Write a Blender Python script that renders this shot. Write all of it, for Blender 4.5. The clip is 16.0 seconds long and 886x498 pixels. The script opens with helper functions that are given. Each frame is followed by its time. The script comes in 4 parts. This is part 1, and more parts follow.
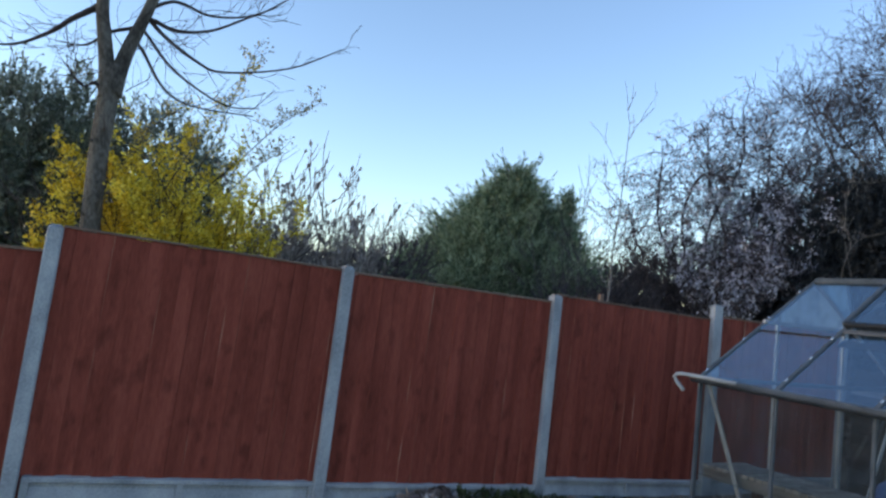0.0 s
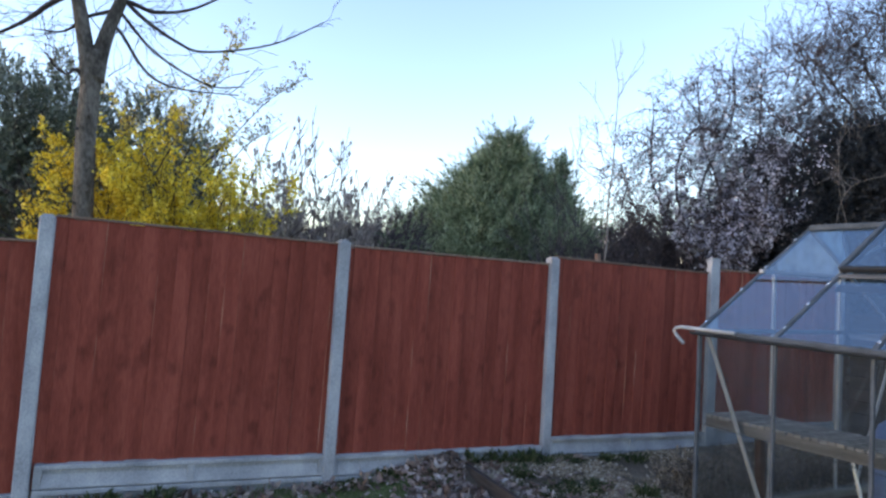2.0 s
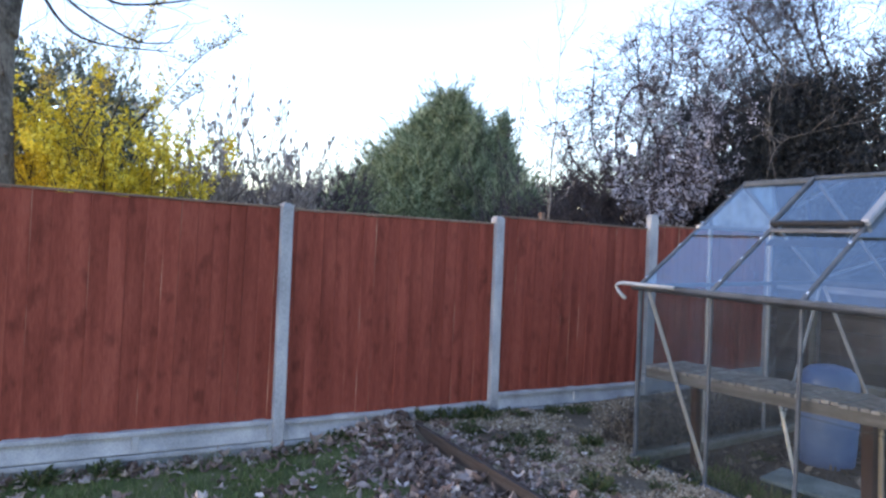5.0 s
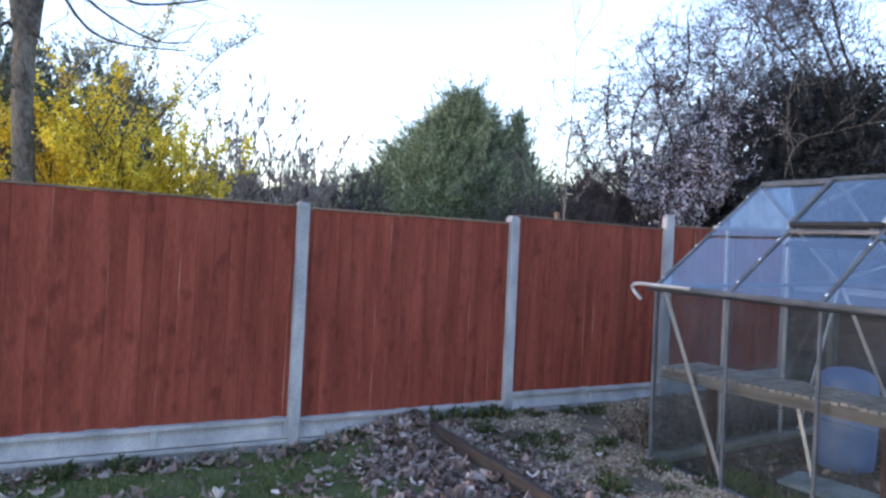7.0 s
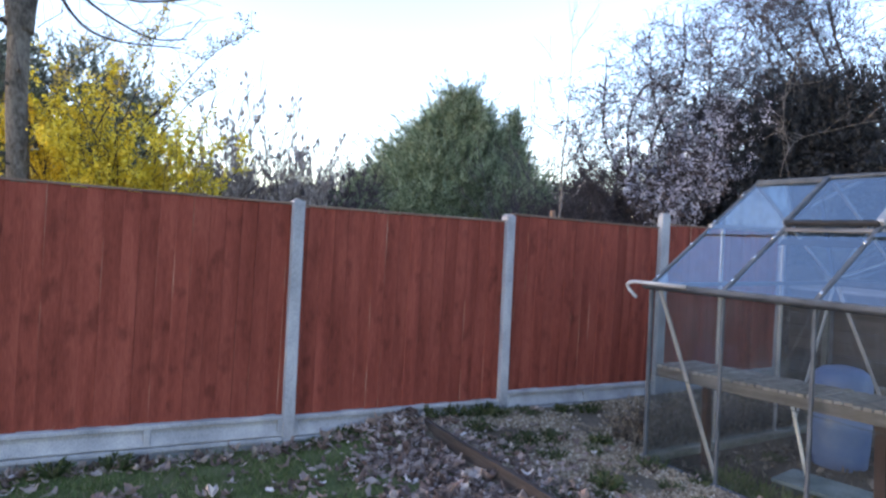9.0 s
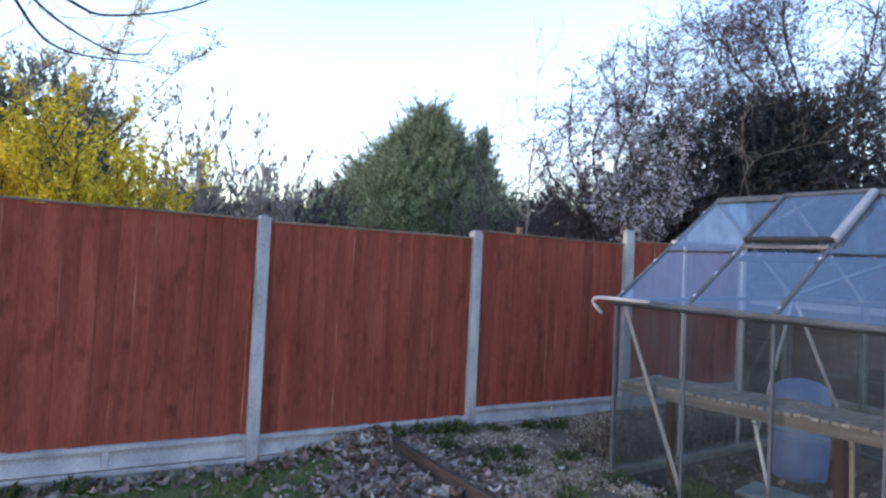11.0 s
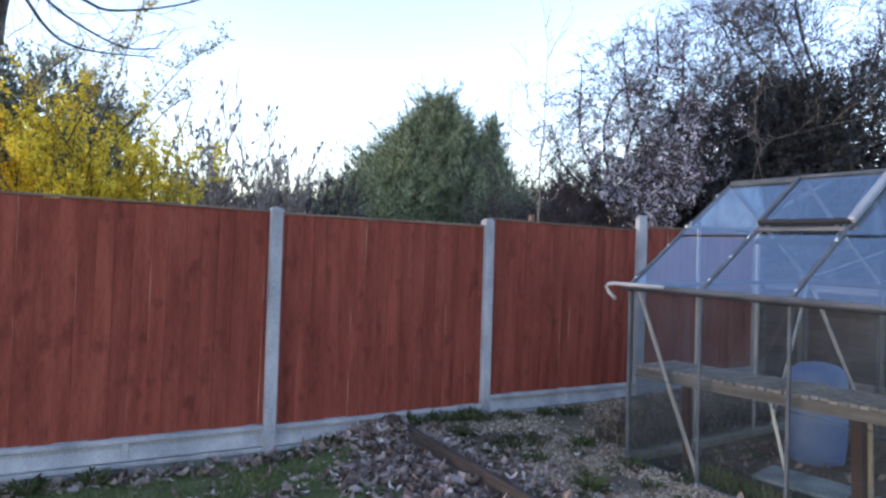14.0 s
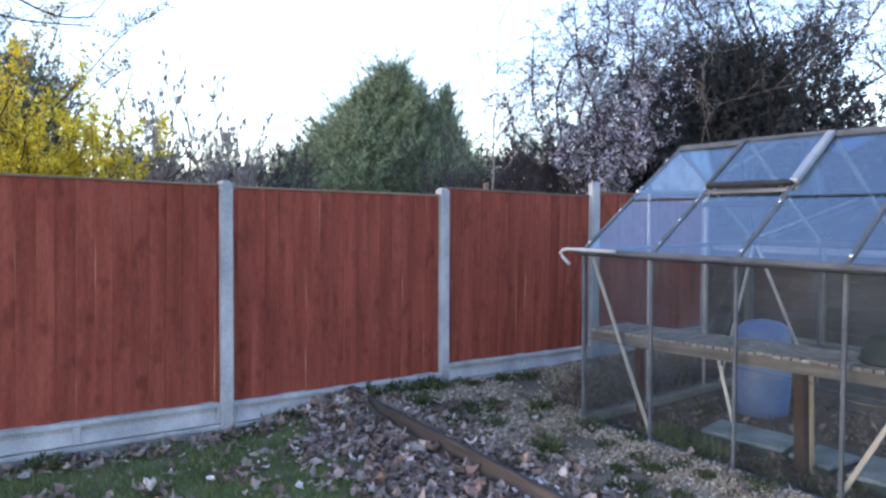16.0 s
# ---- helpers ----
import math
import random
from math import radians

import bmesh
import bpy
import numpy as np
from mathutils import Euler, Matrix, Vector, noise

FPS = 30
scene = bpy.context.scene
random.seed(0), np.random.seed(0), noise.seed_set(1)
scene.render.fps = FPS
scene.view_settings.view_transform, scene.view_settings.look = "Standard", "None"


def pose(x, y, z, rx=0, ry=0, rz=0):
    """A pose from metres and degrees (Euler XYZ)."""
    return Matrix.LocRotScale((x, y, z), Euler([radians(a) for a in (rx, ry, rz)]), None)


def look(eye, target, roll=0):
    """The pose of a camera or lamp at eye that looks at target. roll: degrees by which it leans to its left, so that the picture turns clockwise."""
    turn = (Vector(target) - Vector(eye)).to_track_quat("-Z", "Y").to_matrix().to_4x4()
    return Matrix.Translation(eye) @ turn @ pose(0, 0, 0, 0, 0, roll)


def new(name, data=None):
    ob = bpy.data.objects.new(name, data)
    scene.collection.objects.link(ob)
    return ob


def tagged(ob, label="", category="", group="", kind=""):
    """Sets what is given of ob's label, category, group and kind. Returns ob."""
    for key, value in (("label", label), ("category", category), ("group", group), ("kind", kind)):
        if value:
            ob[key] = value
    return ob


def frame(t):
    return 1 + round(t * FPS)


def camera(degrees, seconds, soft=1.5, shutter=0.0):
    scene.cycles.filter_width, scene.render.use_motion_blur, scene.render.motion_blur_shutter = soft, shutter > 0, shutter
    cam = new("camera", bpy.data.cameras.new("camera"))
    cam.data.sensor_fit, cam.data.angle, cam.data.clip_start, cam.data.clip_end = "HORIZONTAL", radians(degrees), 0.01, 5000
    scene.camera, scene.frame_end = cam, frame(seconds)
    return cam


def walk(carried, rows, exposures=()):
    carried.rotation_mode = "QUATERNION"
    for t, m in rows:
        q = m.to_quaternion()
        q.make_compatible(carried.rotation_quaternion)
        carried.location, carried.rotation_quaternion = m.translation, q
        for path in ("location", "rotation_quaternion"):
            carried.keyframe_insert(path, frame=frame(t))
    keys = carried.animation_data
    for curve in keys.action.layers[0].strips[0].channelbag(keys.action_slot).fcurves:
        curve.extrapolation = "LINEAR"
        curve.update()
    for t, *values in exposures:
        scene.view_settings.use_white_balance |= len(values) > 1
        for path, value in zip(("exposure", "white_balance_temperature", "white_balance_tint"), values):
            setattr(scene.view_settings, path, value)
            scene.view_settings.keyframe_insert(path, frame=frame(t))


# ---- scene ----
cam = camera(67.9, 16.0, soft=2.5, shutter=0.4)
PATH = [
    (0, (0.517, -4.746, 1.506), (1.339, -2.93, 1.668), 6.1),
    (0.5, (0.534, -4.768, 1.486), (1.337, -2.939, 1.591), 3.1),
    (1, (0.53, -4.772, 1.486), (1.383, -2.965, 1.563), 3.5),
    (1.5, (0.524, -4.757, 1.488), (1.382, -2.952, 1.558), 2.9),
    (2, (0.528, -4.748, 1.481), (1.367, -2.934, 1.558), 2.8),
    (2.5, (0.516, -4.728, 1.481), (1.336, -2.905, 1.519), 3.2),
    (3, (0.538, -4.749, 1.471), (1.403, -2.946, 1.426), 3.2),
    (3.5, (0.548, -4.745, 1.466), (1.556, -3.019, 1.397), 3.3),
    (6, (0.49, -4.704, 1.52), (1.472, -2.962, 1.489), 1.0),
    (6.5, (0.483, -4.704, 1.514), (1.441, -2.949, 1.476), 2.0),
    (7, (0.499, -4.71, 1.505), (1.462, -2.958, 1.458), 1.9),
    (7.5, (0.505, -4.708, 1.498), (1.472, -2.958, 1.445), 1.9),
    (8, (0.505, -4.706, 1.497), (1.471, -2.955, 1.432), 2.1),
    (10.5, (0.527, -4.724, 1.488), (1.548, -3.004, 1.486), 1.9),
    (11, (0.524, -4.723, 1.488), (1.574, -3.021, 1.495), 2.0),
    (11.5, (0.51, -4.715, 1.49), (1.574, -3.022, 1.497), 2.0),
    (12, (0.525, -4.717, 1.478), (1.6, -3.031, 1.477), 1.9),
    (12.5, (0.534, -4.723, 1.479), (1.631, -3.051, 1.464), 1.7),
    (13, (0.511, -4.713, 1.483), (1.609, -3.041, 1.46), 1.9),
    (13.5, (0.514, -4.718, 1.481), (1.591, -3.033, 1.455), 1.4),
    (14, (0.515, -4.715, 1.477), (1.538, -2.997, 1.453), 1.0),
    (14.5, (0.545, -4.725, 1.47), (1.617, -3.038, 1.434), 0.2),
    (15, (0.544, -4.717, 1.475), (1.665, -3.061, 1.414), -0.2),
    (15.5, (0.544, -4.713, 1.464), (1.672, -3.063, 1.377), -0.5),
    (16, (0.54, -4.712, 1.47), (1.669, -3.066, 1.358), -0.4),
]
walk(cam, [(t, look(eye, target, roll)) for t, eye, target, roll in PATH],
     exposures=[(0.0, 1.43, 6850, 16), (0.5, 1.73, 7000, 18), (1.0, 1.9, 7100, 21), (2.5, 2.1, 7250, 24), (3.0, 2.29, 7200, 25), (3.5, 2.5, 7300, 27), (8.0, 2.48, 7300, 28), (10.5, 2.42, 7350, 28), (12.5, 2.3, 7400, 28), (14.5, 2.4, 7350, 28), (16.0, 2.67, 7250, 27)])

# ---- light: clear sky shortly after sunset, glow behind the trees ----
world = bpy.data.worlds.new("dusk_sky")
scene.world = world
world.use_nodes = True
wt = world.node_tree
sky = wt.nodes.new("ShaderNodeTexSky")
sky.sky_type = "NISHITA"
sky.sun_disc = False
sky.sun_elevation = radians(11)
sky.sun_rotation = radians(286)
sky.air_density, sky.dust_density, sky.ozone_density = 1.0, 0.5, 2.6
wt.links.new(sky.outputs[0], wt.nodes["Background"].inputs[0])
wt.nodes["Background"].inputs[1].default_value = 0.15
sun = new("sun", bpy.data.lights.new("sun", "SUN"))
sun.data.energy, sun.data.angle, sun.data.color = 0.08, radians(20), (1.0, 0.92, 0.84)
sun.matrix_world = look((20 * math.sin(radians(286)), 20 * math.cos(radians(286)), 20 * math.tan(radians(11))), (0, 0, 0))


# ---- materials ----
def mat(name, cols, rough=0.8, scale=8.0, fine=80.0, stretch=(1, 1, 1), bump=0.3, vary=0.0, island=0.0,
        metal=0.0, spec=0.3, contrast=0.5, bumpdist=0.004, blotch=0.0):
    """Two-scale noise between the colours, with bump; vary: spread of brightness by object, island: by loose piece."""
    m = bpy.data.materials.new(name)
    m.use_nodes = True
    nt = m.node_tree
    n, l = nt.nodes, nt.links
    b = n["Principled BSDF"]
    tc = n.new("ShaderNodeTexCoord")
    mp = n.new("ShaderNodeMapping")
    mp.inputs["Scale"].default_value = stretch
    l.new(tc.outputs["Object"], mp.inputs[0])
    vec = mp.outputs[0]
    inf = n.new("ShaderNodeObjectInfo")
    if vary:
        add = n.new("ShaderNodeVectorMath")
        add.operation = "MULTIPLY_ADD"
        cb = n.new("ShaderNodeCombineXYZ")
        for i in range(3):
            l.new(inf.outputs["Random"], cb.inputs[i])
        l.new(cb.outputs[0], add.inputs[0])
        add.inputs[1].default_value = (37.0, 53.0, 71.0)
        l.new(vec, add.inputs[2])
        vec = add.outputs[0]
    big = n.new("ShaderNodeTexNoise")
    big.inputs["Scale"].default_value, big.inputs["Detail"].default_value = scale, 5
    small = n.new("ShaderNodeTexNoise")
    small.inputs["Scale"].default_value, small.inputs["Detail"].default_value = fine, 4
    l.new(vec, big.inputs["Vector"])
    l.new(vec, small.inputs["Vector"])
    mixn = n.new("ShaderNodeMath")
    mixn.operation = "MULTIPLY_ADD"
    l.new(small.outputs[0], mixn.inputs[0])
    mixn.inputs[1].default_value = 0.4
    sub = n.new("ShaderNodeMath")
    sub.operation = "MULTIPLY_ADD"
    l.new(big.outputs[0], sub.inputs[0])
    sub.inputs[1].default_value, sub.inputs[2].default_value = 0.6, 0.0
    l.new(sub.outputs[0], mixn.inputs[2])
    ramp = n.new("ShaderNodeValToRGB")
    e = ramp.color_ramp.elements
    lo, hi = 0.5 - 0.5 * (1 - contrast) * 0.6 - 0.03, 0.5 + 0.5 * (1 - contrast) * 0.6 + 0.03
    e[0].position, e[1].position = lo, hi
    e[0].color, e[1].color = (*cols[0], 1), (*cols[-1], 1)
    for i, c in enumerate(cols[1:-1]):
        k = e.new(lo + (hi - lo) * (i + 1) / (len(cols) - 1))
        k.color = (*c, 1)
    l.new(mixn.outputs[0], ramp.inputs[0])
    col = ramp.outputs[0]
    for amount, src in ((vary, inf.outputs["Random"]), (island, None)):
        if amount:
            if src is None:
                src = n.new("ShaderNodeNewGeometry").outputs["Random Per Island"]
            mr = n.new("ShaderNodeMapRange")
            mr.inputs[3].default_value, mr.inputs[4].default_value = 1 - amount, 1 + amount
            l.new(src, mr.inputs[0])
            mul = n.new("ShaderNodeVectorMath")
            mul.operation = "SCALE"
            l.new(col, mul.inputs[0])
            l.new(mr.outputs[0], mul.inputs["Scale"])
            col = mul.outputs[0]
    if blotch:
        bz = n.new("ShaderNodeTexNoise")
        bz.inputs["Scale"].default_value, bz.inputs["Detail"].default_value = blotch, 3
        b2 = n.new("ShaderNodeMapping")
        b2.inputs["Scale"].default_value = (1, 1, 0.6)
        l.new(tc.outputs["Object"], b2.inputs[0])
        if vary:
            sc2 = n.new("ShaderNodeVectorMath")
            sc2.operation = "MULTIPLY_ADD"
            l.new(cb.outputs[0], sc2.inputs[0])
            sc2.inputs[1].default_value = (19.0, 31.0, 47.0)
            l.new(b2.outputs[0], sc2.inputs[2])
            l.new(sc2.outputs[0], bz.inputs["Vector"])
        else:
            l.new(b2.outputs[0], bz.inputs["Vector"])
        bm_ = n.new("ShaderNodeMapRange")
        bm_.inputs[1].default_value, bm_.inputs[2].default_value = 0.56, 0.72
        bm_.inputs[3].default_value, bm_.inputs[4].default_value = 1.0, 0.66
        l.new(bz.outputs[0], bm_.inputs[0])
        ml = n.new("ShaderNodeVectorMath")
        ml.operation = "SCALE"
        l.new(col, ml.inputs[0])
        l.new(bm_.outputs[0], ml.inputs["Scale"])
        col = ml.outputs[0]
    l.new(col, b.inputs["Base Color"])
    b.inputs["Roughness"].default_value = rough
    b.inputs["Metallic"].default_value = metal
    b.inputs["Specular IOR Level"].default_value = spec
    if bump:
        bp = n.new("ShaderNodeBump")
        bp.inputs["Strength"].default_value, bp.inputs["Distance"].default_value = bump, bumpdist
        l.new(mixn.outputs[0], bp.inputs["Height"])
        l.new(bp.outputs[0], b.inputs["Normal"])
    return m


def leaf_mat(name, cols, trans=0.25, rough=0.6):
    """Leaves and petals: a colour for each loose piece, some light let through."""
    m = bpy.data.materials.new(name)
    m.use_nodes = True
    n, l = m.node_tree.nodes, m.node_tree.links
    b = n["Principled BSDF"]
    ramp = n.new("ShaderNodeValToRGB")
    e = ramp.color_ramp.elements
    e[0].color, e[1].color = (*cols[0], 1), (*cols[-1], 1)
    for i, c in enumerate(cols[1:-1]):
        e.new((i + 1) / (len(cols) - 1)).color = (*c, 1)
    l.new(n.new("ShaderNodeNewGeometry").outputs["Random Per Island"], ramp.inputs[0])
    l.new(ramp.outputs[0], b.inputs["Base Color"])
    b.inputs["Roughness"].default_value = rough
    b.inputs["Specular IOR Level"].default_value = 0.25
    tr = n.new("ShaderNodeBsdfTranslucent")
    l.new(ramp.outputs[0], tr.inputs[0])
    mx = n.new("ShaderNodeMixShader")
    mx.inputs[0].default_value = trans
    l.new(b.outputs[0], mx.inputs[1])
    l.new(tr.outputs[0], mx.inputs[2])
    l.new(mx.outputs[0], n["Material Output"].inputs[0])
    return m


def glass_mat(name, tint, film_share, gloss, film=(0.29, 0.33, 0.36)):
    """Old horticultural glass: clear, mirrors by Fresnel, with a film for dirt and, on the gable, painted sky glare."""
    m = bpy.data.materials.new(name)
    m.use_nodes = True
    n, l = m.node_tree.nodes, m.node_tree.links
    n.remove(n["Principled BSDF"])
    tp = n.new("ShaderNodeBsdfTransparent")
    tp.inputs[0].default_value = (*tint, 1)
    gl = n.new("ShaderNodeBsdfGlossy")
    gl.inputs["Roughness"].default_value = 0.03
    gl.inputs["Color"].default_value = (0.64, 0.84, 1.0, 1)
    fr = n.new("ShaderNodeFresnel")
    fr.inputs[0].default_value = gloss
    m1 = n.new("ShaderNodeMixShader")
    l.new(fr.outputs[0], m1.inputs[0])
    l.new(tp.outputs[0], m1.inputs[1])
    l.new(gl.outputs[0], m1.inputs[2])
    df = n.new("ShaderNodeBsdfDiffuse")
    df.inputs[0].default_value = (*film, 1)
    tc = n.new("ShaderNodeTexCoord")
    nz = n.new("ShaderNodeTexNoise")
    nz.inputs["Scale"].default_value, nz.inputs["Detail"].default_value = 6.0, 6
    l.new(tc.outputs["Object"], nz.inputs["Vector"])
    mr = n.new("ShaderNodeMapRange")
    mr.inputs[1].default_value, mr.inputs[2].default_value = 0.3, 0.75
    mr.inputs[3].default_value, mr.inputs[4].default_value = film_share * 0.5, film_share * 1.7
    l.new(nz.outputs[0], mr.inputs[0])
    m2 = n.new("ShaderNodeMixShader")
    l.new(mr.outputs[0], m2.inputs[0])
    l.new(m1.outputs[0], m2.inputs[1])
    l.new(df.outputs[0], m2.inputs[2])
    l.new(m2.outputs[0], n["Material Output"].inputs[0])
    return m


M_BOARD = mat("red_stained_wood", [(0.15, 0.033, 0.022), (0.228, 0.051, 0.035), (0.3, 0.076, 0.052)], 0.8, 2.2, 30, (5, 5, 0.5), 0.35, vary=0.09, spec=0.12, contrast=0.54, blotch=9.0)
M_EDGE = mat("raw_board_edge", [(0.2, 0.042, 0.028), (0.23, 0.05, 0.034), (0.24, 0.056, 0.038), (0.46, 0.26, 0.18)], 0.85, 1.0, 6, (1, 1, 0.5), 0.2, vary=0.35, contrast=0.5)
M_CAPWOOD = mat("weathered_cap_wood", [(0.13, 0.075, 0.055), (0.25, 0.17, 0.13)], 0.85, 4, 60, (0.6, 6, 6), 0.3, vary=0.15)
M_CONC = mat("pale_concrete", [(0.17, 0.18, 0.2), (0.31, 0.322, 0.345), (0.46, 0.465, 0.475)], 0.9, 5, 140, (1, 1, 0.6), 0.35, vary=0.07)
M_OLDCONC = mat("mossy_concrete", [(0.09, 0.1, 0.075), (0.16, 0.16, 0.14), (0.26, 0.26, 0.24)], 0.95, 4, 60, bump=0.5)
M_SLAB = mat("green_stained_slab", [(0.045, 0.075, 0.08), (0.15, 0.21, 0.23), (0.28, 0.35, 0.38)], 0.9, 4, 60, bump=0.4)
M_SLEEPER = mat("weathered_edging_timber", [(0.03, 0.025, 0.024), (0.058, 0.048, 0.045), (0.1, 0.086, 0.08)], 0.95, 5, 60, (8, 0.6, 8), 0.6)
# the frame's aluminium in a shaded and a lit tone, light put into the colour
M_ALU = mat("aluminium_shade_tone", [(0.042, 0.052, 0.063), (0.105, 0.122, 0.142)], 0.7, 6, 90, bump=0.1, metal=0.0, spec=0.12)
M_ALUBRIGHT = mat("aluminium_lit_tone", [(0.3, 0.31, 0.32), (0.45, 0.46, 0.47)], 0.45, 8, 90, bump=0.1, metal=0.6, spec=0.5)
M_STEEL = mat("clip_steel", [(0.75, 0.75, 0.75), (0.9, 0.9, 0.9)], 0.25, 8, 90, bump=0, metal=0.8, spec=0.5)
M_BENCH = mat("grey_weathered_wood", [(0.1, 0.095, 0.093), (0.21, 0.204, 0.202), (0.37, 0.362, 0.36)], 0.9, 4, 60, (6, 0.6, 6), 0.5, vary=0.2)
M_BENCHRAIL = mat("dark_weathered_rail", [(0.055, 0.054, 0.054), (0.11, 0.108, 0.107), (0.19, 0.187, 0.186)], 0.9, 4, 60, (6, 0.6, 6), 0.5)
M_VENTBLACK = mat("vent_black", [(0.014, 0.015, 0.017), (0.03, 0.032, 0.036)], 0.7, 8, 60, bump=0.1, spec=0.2)
# darker teal for the slab sides: their shade and reflection put into the colour
M_SLABSIDE = mat("teal_shaded_slab_side", [(0.012, 0.034, 0.034), (0.04, 0.075, 0.072)], 0.95, 6, 60, bump=0.5)
M_BENCHLEG = mat("brown_wood_leg", [(0.022, 0.012, 0.01), (0.06, 0.032, 0.026)], 0.9, 4, 60, (6, 6, 0.6), 0.4)
M_PALELEG = mat("pale_wood_leg", [(0.22, 0.18, 0.13), (0.34, 0.29, 0.22)], 0.9, 4, 60, (6, 6, 0.6), 0.4)
M_OLDFENCE = mat("old_grey_fence_wood", [(0.024, 0.022, 0.02), (0.046, 0.042, 0.038), (0.08, 0.072, 0.066)], 0.9, 4, 50, (6, 0.6, 6), 0.4, vary=0.25)
M_BARREL = mat("blue_plastic", [(0.06, 0.12, 0.26), (0.11, 0.19, 0.36)], 0.45, 5, 60, bump=0.1, spec=0.5)
M_DARKPLAST = mat("dark_green_plastic", [(0.008, 0.02, 0.022), (0.02, 0.04, 0.045)], 0.55, 6, 60, bump=0.1, spec=0.2)
M_WHITE = mat("white_paint", [(0.6, 0.6, 0.58), (0.78, 0.78, 0.76)], 0.6, 8, 60, bump=0.1)
M_PIPE = mat("grey_white_plastic", [(0.26, 0.27, 0.28), (0.4, 0.41, 0.42)], 0.55, 8, 60, bump=0.1)
M_SOIL = mat("brown_earth", [(0.035, 0.028, 0.022), (0.07, 0.056, 0.045), (0.12, 0.098, 0.08)], 0.95, 3, 40, bump=1.0, bumpdist=0.02)
M_GRASSBASE = mat("lawn_base", [(0.045, 0.06, 0.024), (0.075, 0.105, 0.038), (0.14, 0.135, 0.075)], 0.95, 4, 60, bump=0.8, bumpdist=0.02)
M_GRAVELBASE = mat("gravel_bed", [(0.055, 0.047, 0.034), (0.12, 0.1, 0.076), (0.22, 0.185, 0.145)], 0.95, 4, 70, bump=1.0, bumpdist=0.015)
M_BARK = mat("grey_bark", [(0.05, 0.043, 0.036), (0.1, 0.088, 0.075), (0.16, 0.143, 0.122)], 0.95, 5, 40, (1, 1, 0.5), 1.0, bumpdist=0.015, contrast=0.75, blotch=5.0)
M_TWIG = mat("dark_twig", [(0.03, 0.024, 0.024), (0.065, 0.05, 0.048)], 0.9, 6, 40, bump=0.2)
M_PALETWIG = mat("pale_twig", [(0.1, 0.09, 0.085), (0.19, 0.175, 0.165)], 0.9, 6, 40, bump=0.2)
M_GREYTWIG = mat("grey_twig", [(0.17, 0.14, 0.13), (0.34, 0.29, 0.27)], 0.9, 6, 40, bump=0.2)
M_PURPLETWIG = mat("purple_brown_twig", [(0.035, 0.03, 0.035), (0.08, 0.068, 0.078)], 0.9, 6, 40, bump=0.2)
L_CONIFER = leaf_mat("conifer_needles", [(0.065, 0.1, 0.055), (0.175, 0.24, 0.14), (0.42, 0.5, 0.34)], 0.4)
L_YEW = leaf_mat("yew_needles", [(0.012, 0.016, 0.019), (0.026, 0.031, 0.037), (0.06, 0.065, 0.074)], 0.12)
L_HEDGE = leaf_mat("hedge_leaf", [(0.08, 0.1, 0.07), (0.18, 0.205, 0.15), (0.36, 0.38, 0.3)], 0.3)
L_YELLOW = leaf_mat("forsythia_flower", [(0.5, 0.36, 0.03), (0.74, 0.54, 0.045), (0.88, 0.7, 0.08), (0.94, 0.81, 0.18)], 0.45)
L_BUFF = leaf_mat("young_buff_leaf", [(0.45, 0.31, 0.06), (0.72, 0.55, 0.13)], 0.35)
L_OLIVE = leaf_mat("young_olive_leaf", [(0.16, 0.14, 0.08), (0.38, 0.33, 0.19)], 0.3)
L_BLOSSOM = leaf_mat("blossom_petal", [(0.36, 0.35, 0.44), (0.62, 0.61, 0.72), (0.88, 0.88, 0.95)], 0.35)
L_BUD = leaf_mat("grey_bud", [(0.26, 0.21, 0.19), (0.6, 0.53, 0.49)], 0.4)
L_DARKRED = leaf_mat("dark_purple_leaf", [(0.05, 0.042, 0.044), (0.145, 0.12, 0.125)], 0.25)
L_GRASS = leaf_mat("grass_blade", [(0.055, 0.1, 0.026), (0.095, 0.165, 0.045), (0.17, 0.21, 0.085), (0.27, 0.25, 0.14)], 0.25)
L_WEED = leaf_mat("weed_leaf", [(0.03, 0.045, 0.018), (0.06, 0.09, 0.035), (0.12, 0.12, 0.06)], 0.2)
L_DEAD = leaf_mat("fallen_leaf", [(0.06, 0.04, 0.034), (0.24, 0.175, 0.155), (0.38, 0.31, 0.285), (0.1, 0.068, 0.058), (0.45, 0.38, 0.355), (0.16, 0.105, 0.09), (0.31, 0.235, 0.21), (0.07, 0.048, 0.04), (0.25, 0.165, 0.145), (0.66, 0.61, 0.6)], 0.1, 0.7)
L_DRY = leaf_mat("dry_stem", [(0.055, 0.047, 0.04), (0.12, 0.102, 0.085), (0.24, 0.205, 0.17)], 0.1)
L_STONE = leaf_mat("gravel_stone", [(0.09, 0.07, 0.05), (0.24, 0.19, 0.135), (0.36, 0.29, 0.21), (0.15, 0.115, 0.082), (0.52, 0.46, 0.38)], 0.0, 0.85)
G_ROOF = glass_mat("roof_glass", (0.8, 0.87, 0.93), 0.035, 3.2)
# heavy pale film paints the bright sky reflection into the upper gable pane
G_GABLE = glass_mat("sky_glare_gable_glass", (0.82, 0.88, 0.93), 0.8, 1.7, (0.66, 0.74, 0.82))
G_WALL = glass_mat("wall_glass", (0.78, 0.83, 0.84), 0.038, 1.48)


